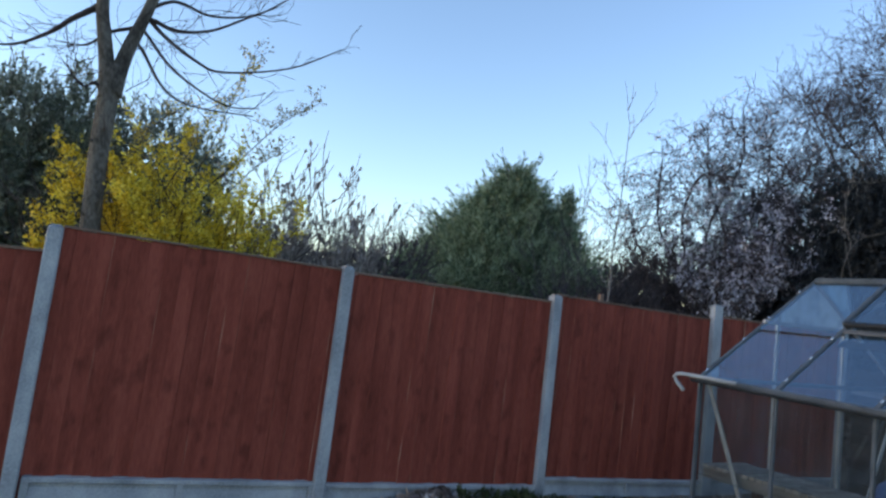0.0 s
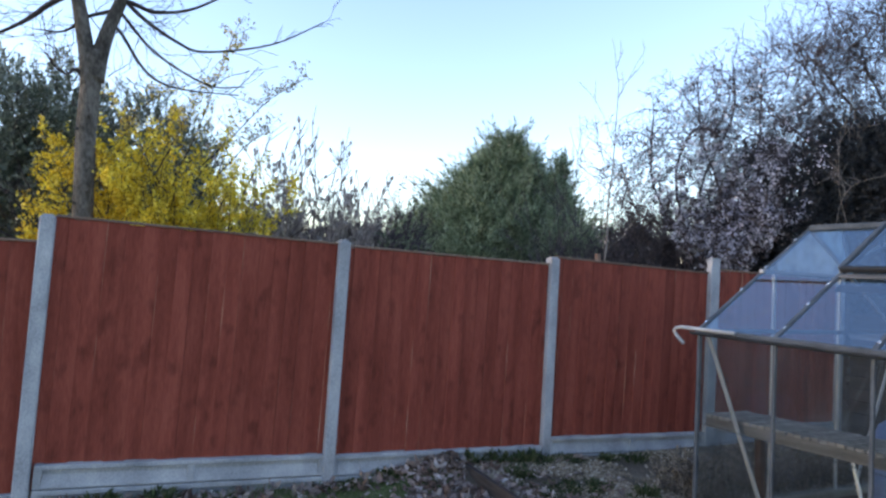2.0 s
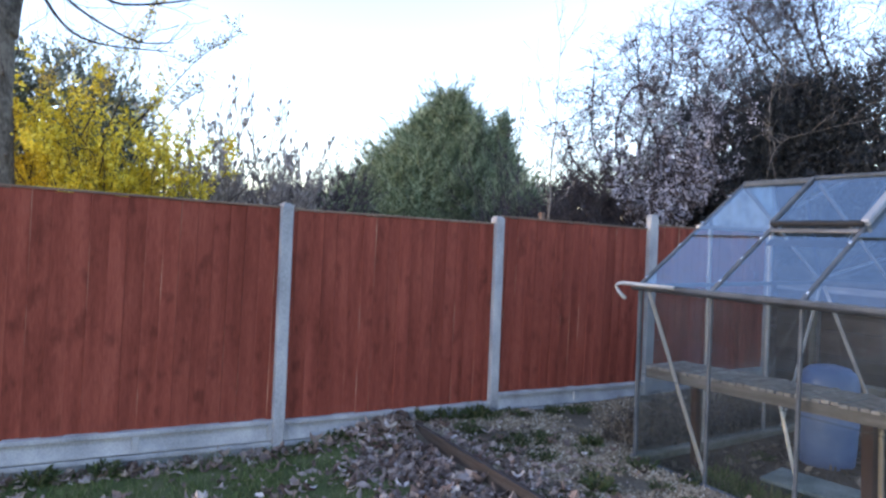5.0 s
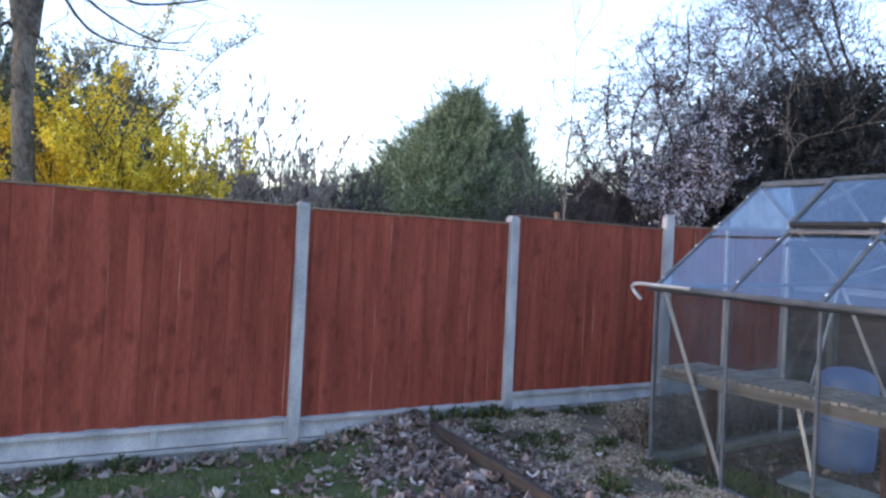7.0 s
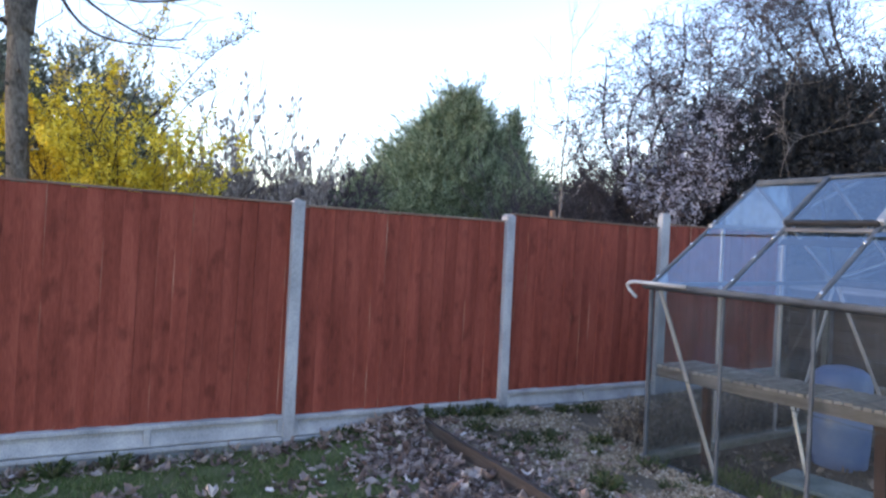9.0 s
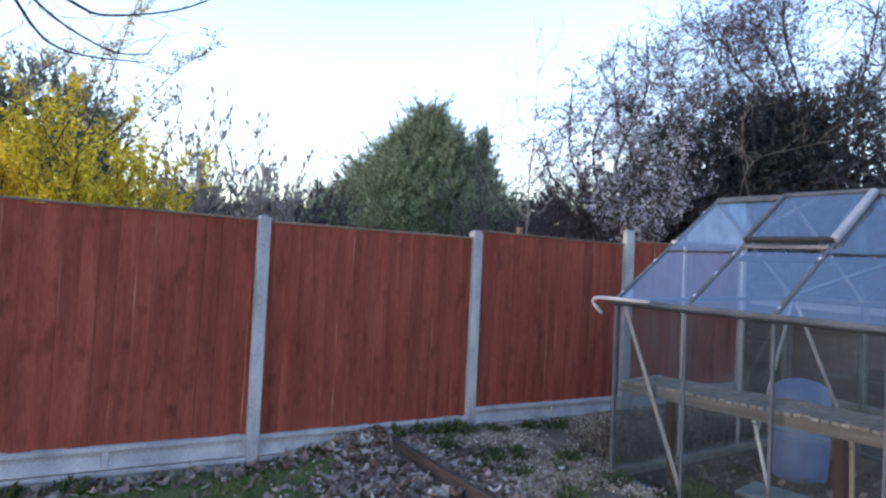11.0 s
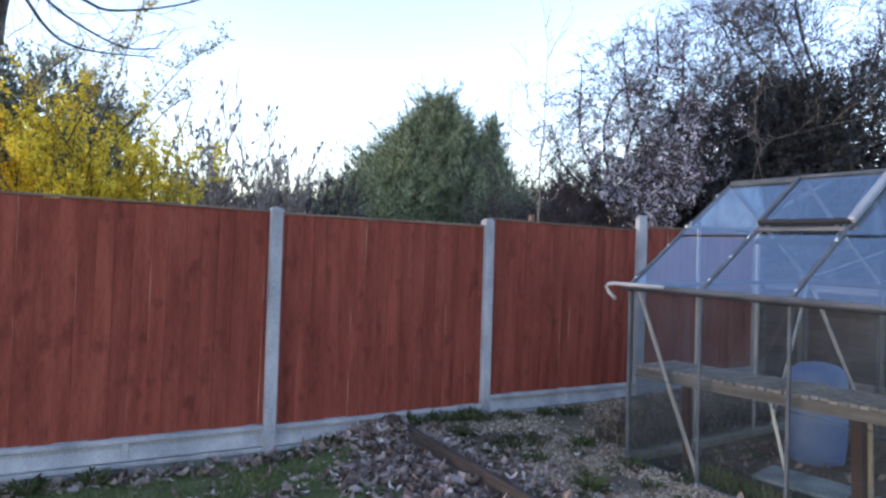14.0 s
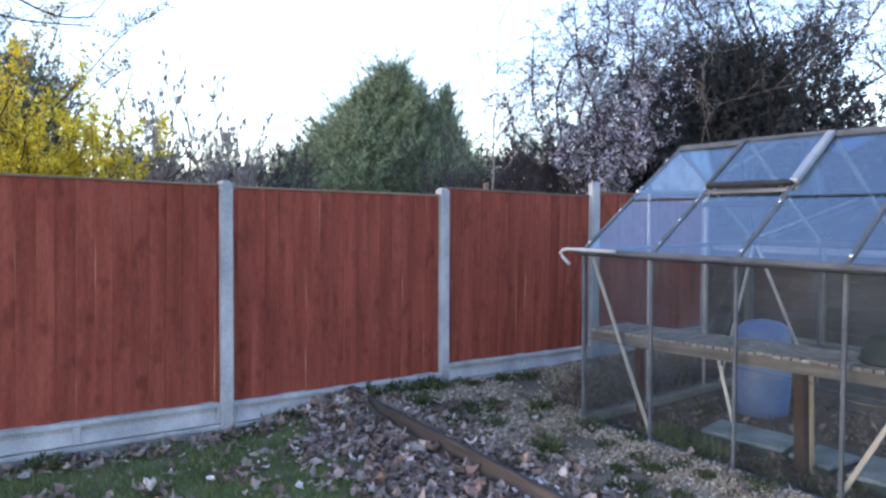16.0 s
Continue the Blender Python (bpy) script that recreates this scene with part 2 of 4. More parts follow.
# ---- mesh tools ----
class Mesher:
    """Collects verts and faces for one mesh."""

    def __init__(self):
        self.v, self.f, self.mi = [], [], []

    def add(self, verts, faces, mi=0):
        k = len(self.v)
        self.v.extend(verts)
        self.f.extend(tuple(i + k for i in q) for q in faces)
        self.mi.extend([mi] * len(faces))

    def box(self, lo, hi, bev=0.0, m=None, mi=0):
        """A box, its edges chamfered by bev."""
        (x0, y0, z0), (x1, y1, z1) = lo, hi
        if bev <= 0:
            vs = [Vector((x, y, z)) for z in (z0, z1) for x, y in ((x0, y0), (x1, y0), (x1, y1), (x0, y1))]
            fs = [(3, 2, 1, 0), (4, 5, 6, 7), (0, 1, 5, 4), (1, 2, 6, 5), (2, 3, 7, 6), (3, 0, 4, 7)]
        else:
            b = bev
            ring = lambda z, i: [Vector(p) for p in ((x0 + b + i, y0 + i, z), (x1 - b - i, y0 + i, z), (x1 - i, y0 + b + i, z), (x1 - i, y1 - b - i, z),
                                                     (x1 - b - i, y1 - i, z), (x0 + b + i, y1 - i, z), (x0 + i, y1 - b - i, z), (x0 + i, y0 + b + i, z))]
            vs = ring(z0, b * 0.7) + ring(z0 + b, 0) + ring(z1 - b, 0) + ring(z1, b * 0.7)
            fs = [tuple(range(7, -1, -1)), tuple(range(24, 32))]
            for r in range(3):
                for i in range(8):
                    j = (i + 1) % 8
                    fs.append((r * 8 + i, r * 8 + j, r * 8 + 8 + j, r * 8 + 8 + i))
        if m is not None:
            vs = [m @ p for p in vs]
        self.add([tuple(p) for p in vs], fs, mi)

    def tube(self, pts, radii, sides=5, mi=0, cap=True):
        pts = [Vector(p) for p in pts]
        vs, n = [], len(pts)
        ref = Vector((0.31, 0.57, 0.76))
        for i, p in enumerate(pts):
            d = (pts[min(i + 1, n - 1)] - pts[max(i - 1, 0)])
            d = d.normalized() if d.length > 1e-9 else Vector((0, 0, 1))
            a = d.cross(ref)
            if a.length < 0.05:
                a = d.cross(Vector((1, 0, 0)))
            a.normalize()
            b = d.cross(a)
            r = radii[i] if hasattr(radii, "__len__") else radii
            for k in range(sides):
                t = 2 * math.pi * k / sides
                vs.append(tuple(p + (a * math.cos(t) + b * math.sin(t)) * r))
        fs = [(i * sides + k, i * sides + (k + 1) % sides, (i + 1) * sides + (k + 1) % sides, (i + 1) * sides + k)
              for i in range(n - 1) for k in range(sides)]
        if cap:
            fs += [tuple(range(sides - 1, -1, -1)), tuple(range((n - 1) * sides, n * sides))]
        self.add(vs, fs, mi)

    def leaf(self, p, along, side, length, width, fold=0.15, mi=0):
        """A pointed leaf of four triangles, folded on its midrib."""
        along, side = along.normalized(), side.normalized()
        nrm = along.cross(side)
        a, c = p, p + along * length
        mid = p + along * length * 0.5 - nrm * fold * width
        self.add([tuple(a), tuple(mid + side * width * 0.5 + nrm * fold * width), tuple(c), tuple(mid - side * width * 0.5 + nrm * fold * width), tuple(mid)],
                 [(0, 1, 4), (1, 2, 4), (2, 3, 4), (3, 0, 4)], mi)

    def revolve(self, prof, sides=24, mi=0):
        """A body of revolution round z from (radius, z) pairs."""
        vs = [(r * math.cos(2 * math.pi * k / sides), r * math.sin(2 * math.pi * k / sides), z) for r, z in prof for k in range(sides)]
        fs = [(i * sides + k, i * sides + (k + 1) % sides, (i + 1) * sides + (k + 1) % sides, (i + 1) * sides + k)
              for i in range(len(prof) - 1) for k in range(sides)]
        fs += [tuple(range(sides - 1, -1, -1)), tuple(range((len(prof) - 1) * sides, len(prof) * sides))]
        self.add(vs, fs, mi)

    def mesh(self, name, *mats, smooth=False):
        me = bpy.data.meshes.new(name)
        me.from_pydata(self.v, [], self.f)
        for m in mats:
            me.materials.append(m)
        me.polygons.foreach_set("material_index", self.mi)
        if smooth:
            me.polygons.foreach_set("use_smooth", [True] * len(self.f))
        me.update()
        return me


def part(name, ms, material, parent=None, label="", smooth=False, at=None):
    """Links a mesh as one object, under a thing or a part."""
    me = ms if isinstance(ms, bpy.types.Mesh) else ms.mesh(name, *(material if isinstance(material, tuple) else (material,)), smooth=smooth)
    ob = new(name, me)
    ob.parent = parent
    if at is not None:
        ob.matrix_basis = at
    return tagged(ob, label)


def thing(name, label, category, group="", kind="", at=None):
    ob = new(name)
    ob.empty_display_size = 0.1
    if at is not None:
        ob.matrix_basis = at
    return tagged(ob, label, category, group, kind)


def rnd(a, b):
    return random.uniform(a, b)


def rvec():
    while True:
        v = Vector((rnd(-1, 1), rnd(-1, 1), rnd(-1, 1)))
        if 0.05 < v.length < 1:
            return v.normalized()


def smooth01(a, b, x):
    t = min(1.0, max(0.0, (x - a) / (b - a)))
    return t * t * (3 - 2 * t)


SX = 2.905         # line of the timber edging
S = 1.88           # spacing of the fence posts
GX0, GX1, GXR = 4.125, 6.355, 5.24   # greenhouse: near wall, far wall, ridge
GY0, BAY = -1.32, 0.60
GYE = GY0 - 4 * BAY
GABLE_X, GABLE_Z = (4.86, 5.61), 1.62   # uprights and crossbar of the gable
ZE, ZR, ZB = 1.175, 1.97, -0.10     # eaves, ridge, base


def ground_z(x, y):
    """Height of the soil."""
    lawn = -0.11 + 0.13 * smooth01(1.9, 2.8, x) * smooth01(-0.5, -0.03, y) + 0.02 * smooth01(-0.4, 0, y) + 0.035 * smooth01(1.3, 0.2, x) * smooth01(-0.5, 0, y)
    bed = -0.06 + 0.045 * smooth01(-0.7, 0, y) + 0.02 * smooth01(3.6, 3.0, x) - 0.03 * smooth01(3.9, 4.3, x)
    z = lawn + (bed - lawn) * smooth01(SX - 0.03, SX + 0.06, x)
    if y > 0.05:
        z = z + (-0.05 - z) * smooth01(0.05, 0.4, y)
    inside = smooth01(GX0 + 0.04, GX0 + 0.12, x) * smooth01(GX1 - 0.04, GX1 - 0.12, x) * smooth01(GY0 - 0.06, GY0 - 0.14, y)
    z -= 0.06 * inside
    near = smooth01(12, 6, abs(x - 2) + abs(y + 2))
    return z + near * 0.012 * noise.noise(Vector((x * 3.1, y * 3.1, 0.3)))


# ---- ground: one sheet to the horizon ----
def build_ground():
    def axis(a, b, step, far):
        fine = [a + i * step for i in range(int(round((b - a) / step)) + 1)]
        out, d, lo, hi = [], step * 2, a, b
        left, right = [], []
        while lo > -far:
            lo -= d
            hi += d
            d *= 1.6
            left.append(lo)
            right.append(hi)
        return left[::-1] + fine + right
    xs, ys = axis(-2.0, 8.0, 0.08, 600), axis(-5.2, 0.8, 0.08, 600)
    ms = Mesher()
    ms.v = [(x, y, ground_z(x, y) if abs(x) < 40 and abs(y) < 40 else -0.1) for y in ys for x in xs]
    w = len(xs)
    for j in range(len(ys) - 1):
        for i in range(w - 1):
            ms.f.append((j * w + i, j * w + i + 1, (j + 1) * w + i + 1, (j + 1) * w + i))
            cx, cy = (xs[i] + xs[i + 1]) / 2, (ys[j] + ys[j + 1]) / 2
            if cy > 0 or (cx > GX0 - 0.02 and cy < GY0 + 0.04) or cx > 7.0:
                k = 2
            elif cx > SX:
                k = 1
            else:
                k = 0
            ms.mi.append(k)
    part("ground", ms.mesh("ground", M_GRASSBASE, M_GRAVELBASE, M_SOIL, smooth=True), None)
    tagged(bpy.data.objects["ground"], "rough lawn, gravel bed and bare brown earth", "ground", kind="structure")


build_ground()


# ---- fence: concrete posts, gravel boards, feather-edge panels ----
def build_post(x, top, lean, lab, wide=0.1, back=0.055):
    ms = Mesher()
    ms.box((-wide / 2, -0.042, -0.5), (wide / 2, back, top - 0.012), 0.008)
    ms.box((-wide / 2 + 0.012, -0.032, top - 0.014), (wide / 2 - 0.012, back - 0.01, top), 0.008)
    ob = part("fence_post", ms, M_CONC, at=pose(x, 0, 0, rnd(-0.3, 0.3), lean, 0))
    tagged(ob, lab, "post", "concrete fence posts")


def build_gravel_board(x0, z_top, tilt):
    """Two stacked concrete boards, each with a top rim and two recessed fields parted by a rib."""
    root = thing("gravel_board", "pale concrete gravel boards with recessed fields under a fence panel", "gravel board", "gravel boards", at=pose(x0 + S / 2, 0, z_top, 0, tilt, 0))
    hw = S / 2 - 0.03
    for k in range(2):
        ms = Mesher()
        t, h = -k * 0.156, 0.148
        ms.box((-hw, -0.004, t - h), (hw, 0.028, t), 0.0)
        ms.box((-hw, -0.032, t - 0.034), (hw, -0.002, t), 0.006)
        ms.box((-hw, -0.03, t - h), (hw, -0.002, t - h + 0.012), 0.003)
        for a, b in ((-hw, -hw + 0.045), (-0.022, 0.022), (hw - 0.045, hw)):
            ms.box((a, -0.029, t - h + 0.01), (b, -0.002, t - 0.018), 0.003)
        for a, b in ((-hw + 0.03, -0.022), (0.022, hw - 0.03)):
            ms.add([(a, -0.029, t - h + 0.013), (b, -0.029, t - h + 0.013), (b, -0.0035, t - h + 0.085), (a, -0.0035, t - h + 0.085)], [(0, 1, 2, 3)])
        part("board", ms, M_CONC, root)


BOARD_W, BOARD_N = 0.107, 18


def board_mesh(h):
    """One feather-edge board: thick at its left edge, thin at its right, which lies under the next."""
    ms = Mesher()
    w, e = BOARD_W + 0.02, 0.004
    y0, y1 = -0.006, -0.004
    for zi, (za, zb) in enumerate(((0, h),)):
        ms.add([(0, 0, za), (0, y0, za), (e, y0 - 0.001, za), (w, y1, za), (w, 0, za),
                (0, 0, zb), (0, y0, zb), (e, y0 - 0.001, zb), (w, y1, zb), (w, 0, zb)],
               [(4, 3, 2, 1, 0), (5, 6, 7, 8, 9), (2, 3, 8, 7), (3, 4, 9, 8), (4, 0, 5, 9)])
        ms.add([(0, 0, za), (0, y0, za), (e, y0 - 0.001, za), (0, 0, zb), (0, y0, zb), (e, y0 - 0.001, zb)], [(0, 1, 4, 3), (1, 2, 5, 4)], 1)
    return ms.mesh("board", M_BOARD, M_EDGE)


BOARDS = [board_mesh(h) for h in (1.530, 1.527, 1.533)]


def build_panel(x0, z_bot, tilt):
    root = thing("wooden_fence", "red-brown stained feather-edge timber fence bay between concrete posts", "fence", "fence bays", at=pose(x0 + S / 2, 0.012, z_bot, 0, tilt, 0))
    x = -S / 2 - 0.03
    for i in range(BOARD_N):
        part("board", random.choice(BOARDS), None, root, at=pose(x, rnd(-0.002, 0.001), 0.002 + rnd(-0.007, 0.004), rnd(-0.08, 0.08), rnd(-0.12, 0.12), 1.3 + rnd(-0.5, 0.5)))
        x += BOARD_W + rnd(-0.003, 0.003)
    cap = Mesher()
    cap.box((-S / 2, -0.017, 1.529), (S / 2, 0.024, 1.545), 0.003)
    part("cap_rail", cap, M_CAPWOOD, root, "thin weathered wooden capping strip")
    for z in (0.18, 0.75, 1.36):
        r = Mesher()
        r.box((-S / 2 + 0.05, 0.004, z - 0.02), (S / 2 - 0.05, 0.034, z + 0.02), 0.002)
        part("back_rail", r, M_BOARD, root)


for i, x, top, lean in ((-1, -1.92, 1.60, 1.2), (0, -0.035, 1.737, 1.5), (1, 1.878, 1.702, 1.2), (2, 3.76, 1.678, 0.7), (3, 5.638, 1.77, 0.5), (4, 7.55, 1.70, 0.3)):
    build_post(x, top, lean, "pale grey concrete slotted fence post" + (" standing taller than its panels" if i == 3 else ""), 0.118 if i == 3 else 0.088, 0.025 if i == 3 else 0.055)
for i, top, tilt in ((-1, 1.588, 0.4), (0, 1.718, 1.9), (1, 1.654, 1.5), (2, 1.667, 1.9), (3, 1.66, 1.2)):
    build_panel(i * S, top - 1.554, tilt)
    build_gravel_board(i * S, top - 1.554 - 0.002, tilt)


# ---- timber edging ----
def build_edging():
    ms = Mesher()
    ms.box((-0.018, -2.45, -0.16), (0.018, 0.0, 0.0), 0.004)
    ob = part("garden_edging", ms, M_SLEEPER, at=pose(SX + 0.035, -0.035, 0.025, 0.4, 0, -1.0))
    tagged(ob, "weathered brown timber edging board between lawn and gravel", "edging")
    ms = Mesher()
    ms.box((-0.018, -2.0, -0.16), (0.018, 0.0, 0.0), 0.006)
    ob = part("garden_edging", ms, M_SLEEPER, at=pose(SX - 0.008, -2.5, 0.0, 0, 0, 0.2))
    tagged(ob, "weathered brown timber edging board between lawn and gravel", "edging")


build_edging()


# ---- greenhouse ----
def bar(ms, a, b, w=0.022, d=0.03):
    """A glazing bar from a to b: a flat web with a fin."""
    a, b = Vector(a), Vector(b)
    ln = (b - a).length
    m = Matrix.Translation(a) @ (b - a).to_track_quat("Z", "Y").to_matrix().to_4x4()
    ms.box((-w / 2, -w / 2, 0), (w / 2, w / 2, ln), 0.003, m)


def flat(a, b, w, t, up):
    """A flat strip's mesh from a to b, w wide across, t thick along up."""
    a, b, up = Vector(a), Vector(b), Vector(up).normalized()
    d = (b - a).normalized()
    s = d.cross(up).normalized()
    m = Matrix((s, up, d)).transposed().to_4x4()
    m.translation = a
    ms = Mesher()
    ms.box((-w / 2, -t / 2, 0), (w / 2, t / 2, (b - a).length), min(w, t) * 0.2, m)
    return ms


def pane_mesh(*corners):
    """A single sheet of glass between four corners."""
    ms = Mesher()
    ms.add([tuple(p) for p in corners], [(0, 1, 2, 3)])
    return ms


def build_greenhouse():
    g = thing("greenhouse", "old aluminium-framed glass greenhouse with a closed roof vent and weathered panes", "greenhouse")
    slope_n = Vector((-(ZR - ZE), 0, GXR - GX0)).normalized()
    far_n = Vector((ZR - ZE, 0, GX1 - GXR)).normalized()

    def add(name, ms, m=M_ALU, parent=g, label="", smooth=False):
        ob = part(name, ms, m, parent, label, smooth)
        return ob

    def pane(pts, m, parent=g):
        ob = part("pane", pane_mesh(*pts), m, parent)
        ob.visible_shadow = False
        return ob
    ys = [GY0 - i * BAY for i in range(5)]
    # low kerb of concrete under the frame
    for lo, hi in (((GX0 - 0.05, GYE, -0.3), (GX0 + 0.06, GY0 - 0.06, ZB)), ((GX1 - 0.06, GYE, -0.3), (GX1 + 0.05, GY0 - 0.06, ZB)),
                   ((GX0 - 0.015, GY0 - 0.055, -0.3), (GX1 + 0.05, GY0 + 0.05, ZB + 0.045))):
        ms = Mesher()
        ms.box(lo, hi, 0.01)
        add("kerb", ms, M_OLDCONC)
    # rails
    for x in (GX0, GX1):
        ms = flat((x, GY0, ZB + 0.02), (x, GYE, ZB + 0.02), 0.03, 0.04, (0, 0, 1))
        add("sill_rail", ms)
        ms = flat((x, GY0 + 0.02, ZE), (x, GYE, ZE), 0.045, 0.04, (0, 0, 1))
        add("eaves_rail", ms)
        s = -1 if x == GX0 else 1
        ms = Mesher()
        pts = [(x + s * (0.03 + 0.03 * math.cos(t)), ZE - 0.005 - 0.025 * math.sin(t)) for t in [math.pi * k / 6 for k in range(7)]]
        for k in range(6):
            (xa, za), (xb, zb) = pts[k], pts[k + 1]
            ms.add([(xa, GY0 + 0.04, za), (xb, GY0 + 0.04, zb), (xb, GYE, zb), (xa, GYE, za)], [(0, 1, 2, 3), (3, 2, 1, 0)])
        add("gutter", ms, M_ALU)
    for y in (GY0, GYE):
        add("sill_rail", flat((GX0, y, ZB + 0.02), (GX1, y, ZB + 0.02), 0.03, 0.04, (0, 0, 1)))
        add("tie_bar", flat((GX0, y, ZE), (GX1, y, ZE), 0.03, 0.03, (0, 0, 1)))
    add("ridge_bar", flat((GXR, GY0 - 0.01, ZR + 0.005), (GXR, GYE, ZR + 0.005), 0.07, 0.045, (0, 0, 1)), M_ALU)
    # wall and roof bars
    for i, y in enumerate(ys):
        for x in (GX0, GX1):
            ms = Mesher()
            bar(ms, (x, y, ZB), (x, y, ZE), 0.026 if i in (0, 4) else 0.021)
            add("corner_post" if i in (0, 4) else "glazing_bar", ms)
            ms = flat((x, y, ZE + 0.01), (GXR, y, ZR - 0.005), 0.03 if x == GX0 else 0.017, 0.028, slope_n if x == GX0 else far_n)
            # near slope painted in the shaded tone, far slope in the lit one
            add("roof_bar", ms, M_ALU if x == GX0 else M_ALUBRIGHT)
    # gable bars
    for y in (GY0, GYE):
        for x in GABLE_X:
            top = ZE + (ZR - ZE) * (1 - abs(x - GXR) / (GXR - GX0))
            ms = Mesher()
            bar(ms, (x, y, ZB), (x, y, top), 0.024)
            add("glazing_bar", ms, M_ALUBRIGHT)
    for y in (GY0, GYE):
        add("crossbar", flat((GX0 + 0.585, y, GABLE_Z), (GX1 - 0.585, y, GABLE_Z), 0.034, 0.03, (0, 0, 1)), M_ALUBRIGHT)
    # diagonal braces at the corners
    for a, b, up in (((GX0 + 0.03, GY0 - 0.05, ZE - 0.03), (GX0 + 0.03, GY0 - BAY + 0.02, ZB + 0.06), (1, 0, 0)),
                     ((GX1 - 0.03, GY0 - 0.05, ZE - 0.03), (GX1 - 0.03, GY0 - BAY + 0.02, ZB + 0.06), (1, 0, 0)),
                     ((GX1 - 0.05, GY0 - 0.03, ZE - 0.03), (GX1 - 0.54, GY0 - 0.03, ZB + 0.06), (0, 1, 0)),
                     ((GX0 + 0.03, GYE + 0.03, ZE - 0.03), (GX0 + 0.03, GYE + BAY + 0.02, ZB + 0.06), (1, 0, 0))):
        add("brace", flat(a, b, 0.028, 0.014, up), M_ALUBRIGHT)
    # panes
    split = 0.47
    xm, zm = GX0 + (GXR - GX0) * split, ZE + (ZR - ZE) * split
    for i in range(4):
        ya, yb = ys[i] - 0.008, ys[i + 1] + 0.008
        for x in (GX0, GX1):
            zw = 0.55
            pane(((x, ya, ZB + 0.04), (x, yb, ZB + 0.04), (x, yb, zw), (x, ya, zw)), G_WALL)
            pane(((x - 0.003, ya, zw - 0.012), (x - 0.003, yb, zw - 0.012), (x - 0.003, yb, ZE - 0.02), (x - 0.003, ya, ZE - 0.02)), G_WALL)
        lift = slope_n * 0.006
        lo = [Vector(p) for p in ((GX0, ya, ZE + 0.012), (GX0, yb, ZE + 0.012), (xm, yb, zm + 0.008), (xm, ya, zm + 0.008))]
        pane([tuple(p) for p in lo], G_ROOF)
        hi = [Vector(p) + lift for p in ((xm - 0.012, ya, zm), (xm - 0.012, yb, zm), (GXR - 0.02, yb, ZR - 0.015), (GXR - 0.02, ya, ZR - 0.015))]
        if i != 1:
            pane([tuple(p) for p in hi], G_ROOF)
            add("glazing_joint", flat(hi[0] + lift * 0.3, hi[1] + lift * 0.3, 0.007, 0.004, slope_n), M_DARKPLAST)
        xf, zf = GX1 - (GX1 - GXR) * split, zm
        pane(((GX1, ya, ZE + 0.012), (xf, ya, zf), (xf, yb, zf), (GX1, yb, ZE + 0.012)), G_ROOF)
        pane(((xf, ya, zf + 0.006), (GXR + 0.02, ya, ZR - 0.012), (GXR + 0.02, yb, ZR - 0.012), (xf, yb, zf + 0.006)), G_ROOF)
    for y in (GY0, GYE):
        xs = [GX0, *GABLE_X, GX1]
        for a, b in zip(xs, xs[1:]):
            pane(((a, y, ZB + 0.04), (b, y, ZB + 0.04), (b, y, ZE - 0.015), (a, y, ZE - 0.015)), G_WALL)
        (a, b), zc = GABLE_X, GABLE_Z
        za = ZE + (ZR - ZE) * (a - GX0) / (GXR - GX0) - 0.01
        pane(((GX0 + 0.02, y, ZE + 0.012), (a, y, ZE + 0.012), (a, y, za - 0.03), (a - 0.004, y, za - 0.03)), G_WALL)
        pane(((b, y, ZE + 0.012), (GX1 - 0.02, y, ZE + 0.012), (b + 0.004, y, za - 0.03), (b, y, za - 0.03)), G_WALL)
        pane(((a, y, ZE + 0.012), (b, y, ZE + 0.012), (b, y, zc - 0.015), (a, y, zc - 0.015)), G_WALL)
        pane(((a - 0.1, y, zc + 0.015), (b + 0.1, y, zc + 0.015), (GXR + 0.004, y, ZR - 0.03), (GXR - 0.004, y, ZR - 0.03)), G_GABLE)
    # roof vent, closed, standing proud of the roof
    vent = thing("roof_vent", "", "")
    vent.parent = g
    lift = slope_n * 0.034
    s0, s1 = 0.555, 0.985
    P = lambda s, y, k=1.0: Vector((GX0 + (GXR - GX0) * s, y, ZE + (ZR - ZE) * s)) + lift * k
    ya, yb = ys[1] + 0.005, ys[2] - 0.005
    add("vent_frame", flat(P(s0, ya), P(s0, yb), 0.035, 0.035, slope_n), M_VENTBLACK, vent, "dark lower rail of the vent")
    add("vent_frame", flat(P(s1, ya), P(s1, yb), 0.03, 0.03, slope_n), M_ALU, vent)
    add("vent_frame", flat(P(s0, ya), P(s1, ya), 0.03, 0.035, slope_n), M_ALU, vent)
    add("vent_frame", flat(P(s0, yb), P(s1, yb), 0.055, 0.045, slope_n), M_ALUBRIGHT, vent, "wide bright side rail of the vent")
    pane([tuple(p) for p in (P(s0, ya), P(s0, yb), P(s1, yb), P(s1, ya))], G_ROOF, vent)
    add("vent_sill", flat(P(s0 - 0.035, ya - 0.02, 0.3), P(s0 - 0.035, yb + 0.02, 0.3), 0.04, 0.01, slope_n), M_BENCHRAIL, g, "grey weathered sill below the vent")
    # added near-black strip under the lower pane, for the dark band below the vent
    add("vent_dark_strip", flat(P(0.455, ya - 0.03, -0.8), P(0.455, yb + 0.03, -0.8), 0.075, 0.006, slope_n), M_VENTBLACK, g, "dark strip added under the glass below the vent")
    # steel glazing clips along the roof bars
    clip = Mesher()
    clip.box((-0.008, -0.012, 0), (0.008, 0.012, 0.011), 0.003)
    cm = clip.mesh("clip", M_STEEL)
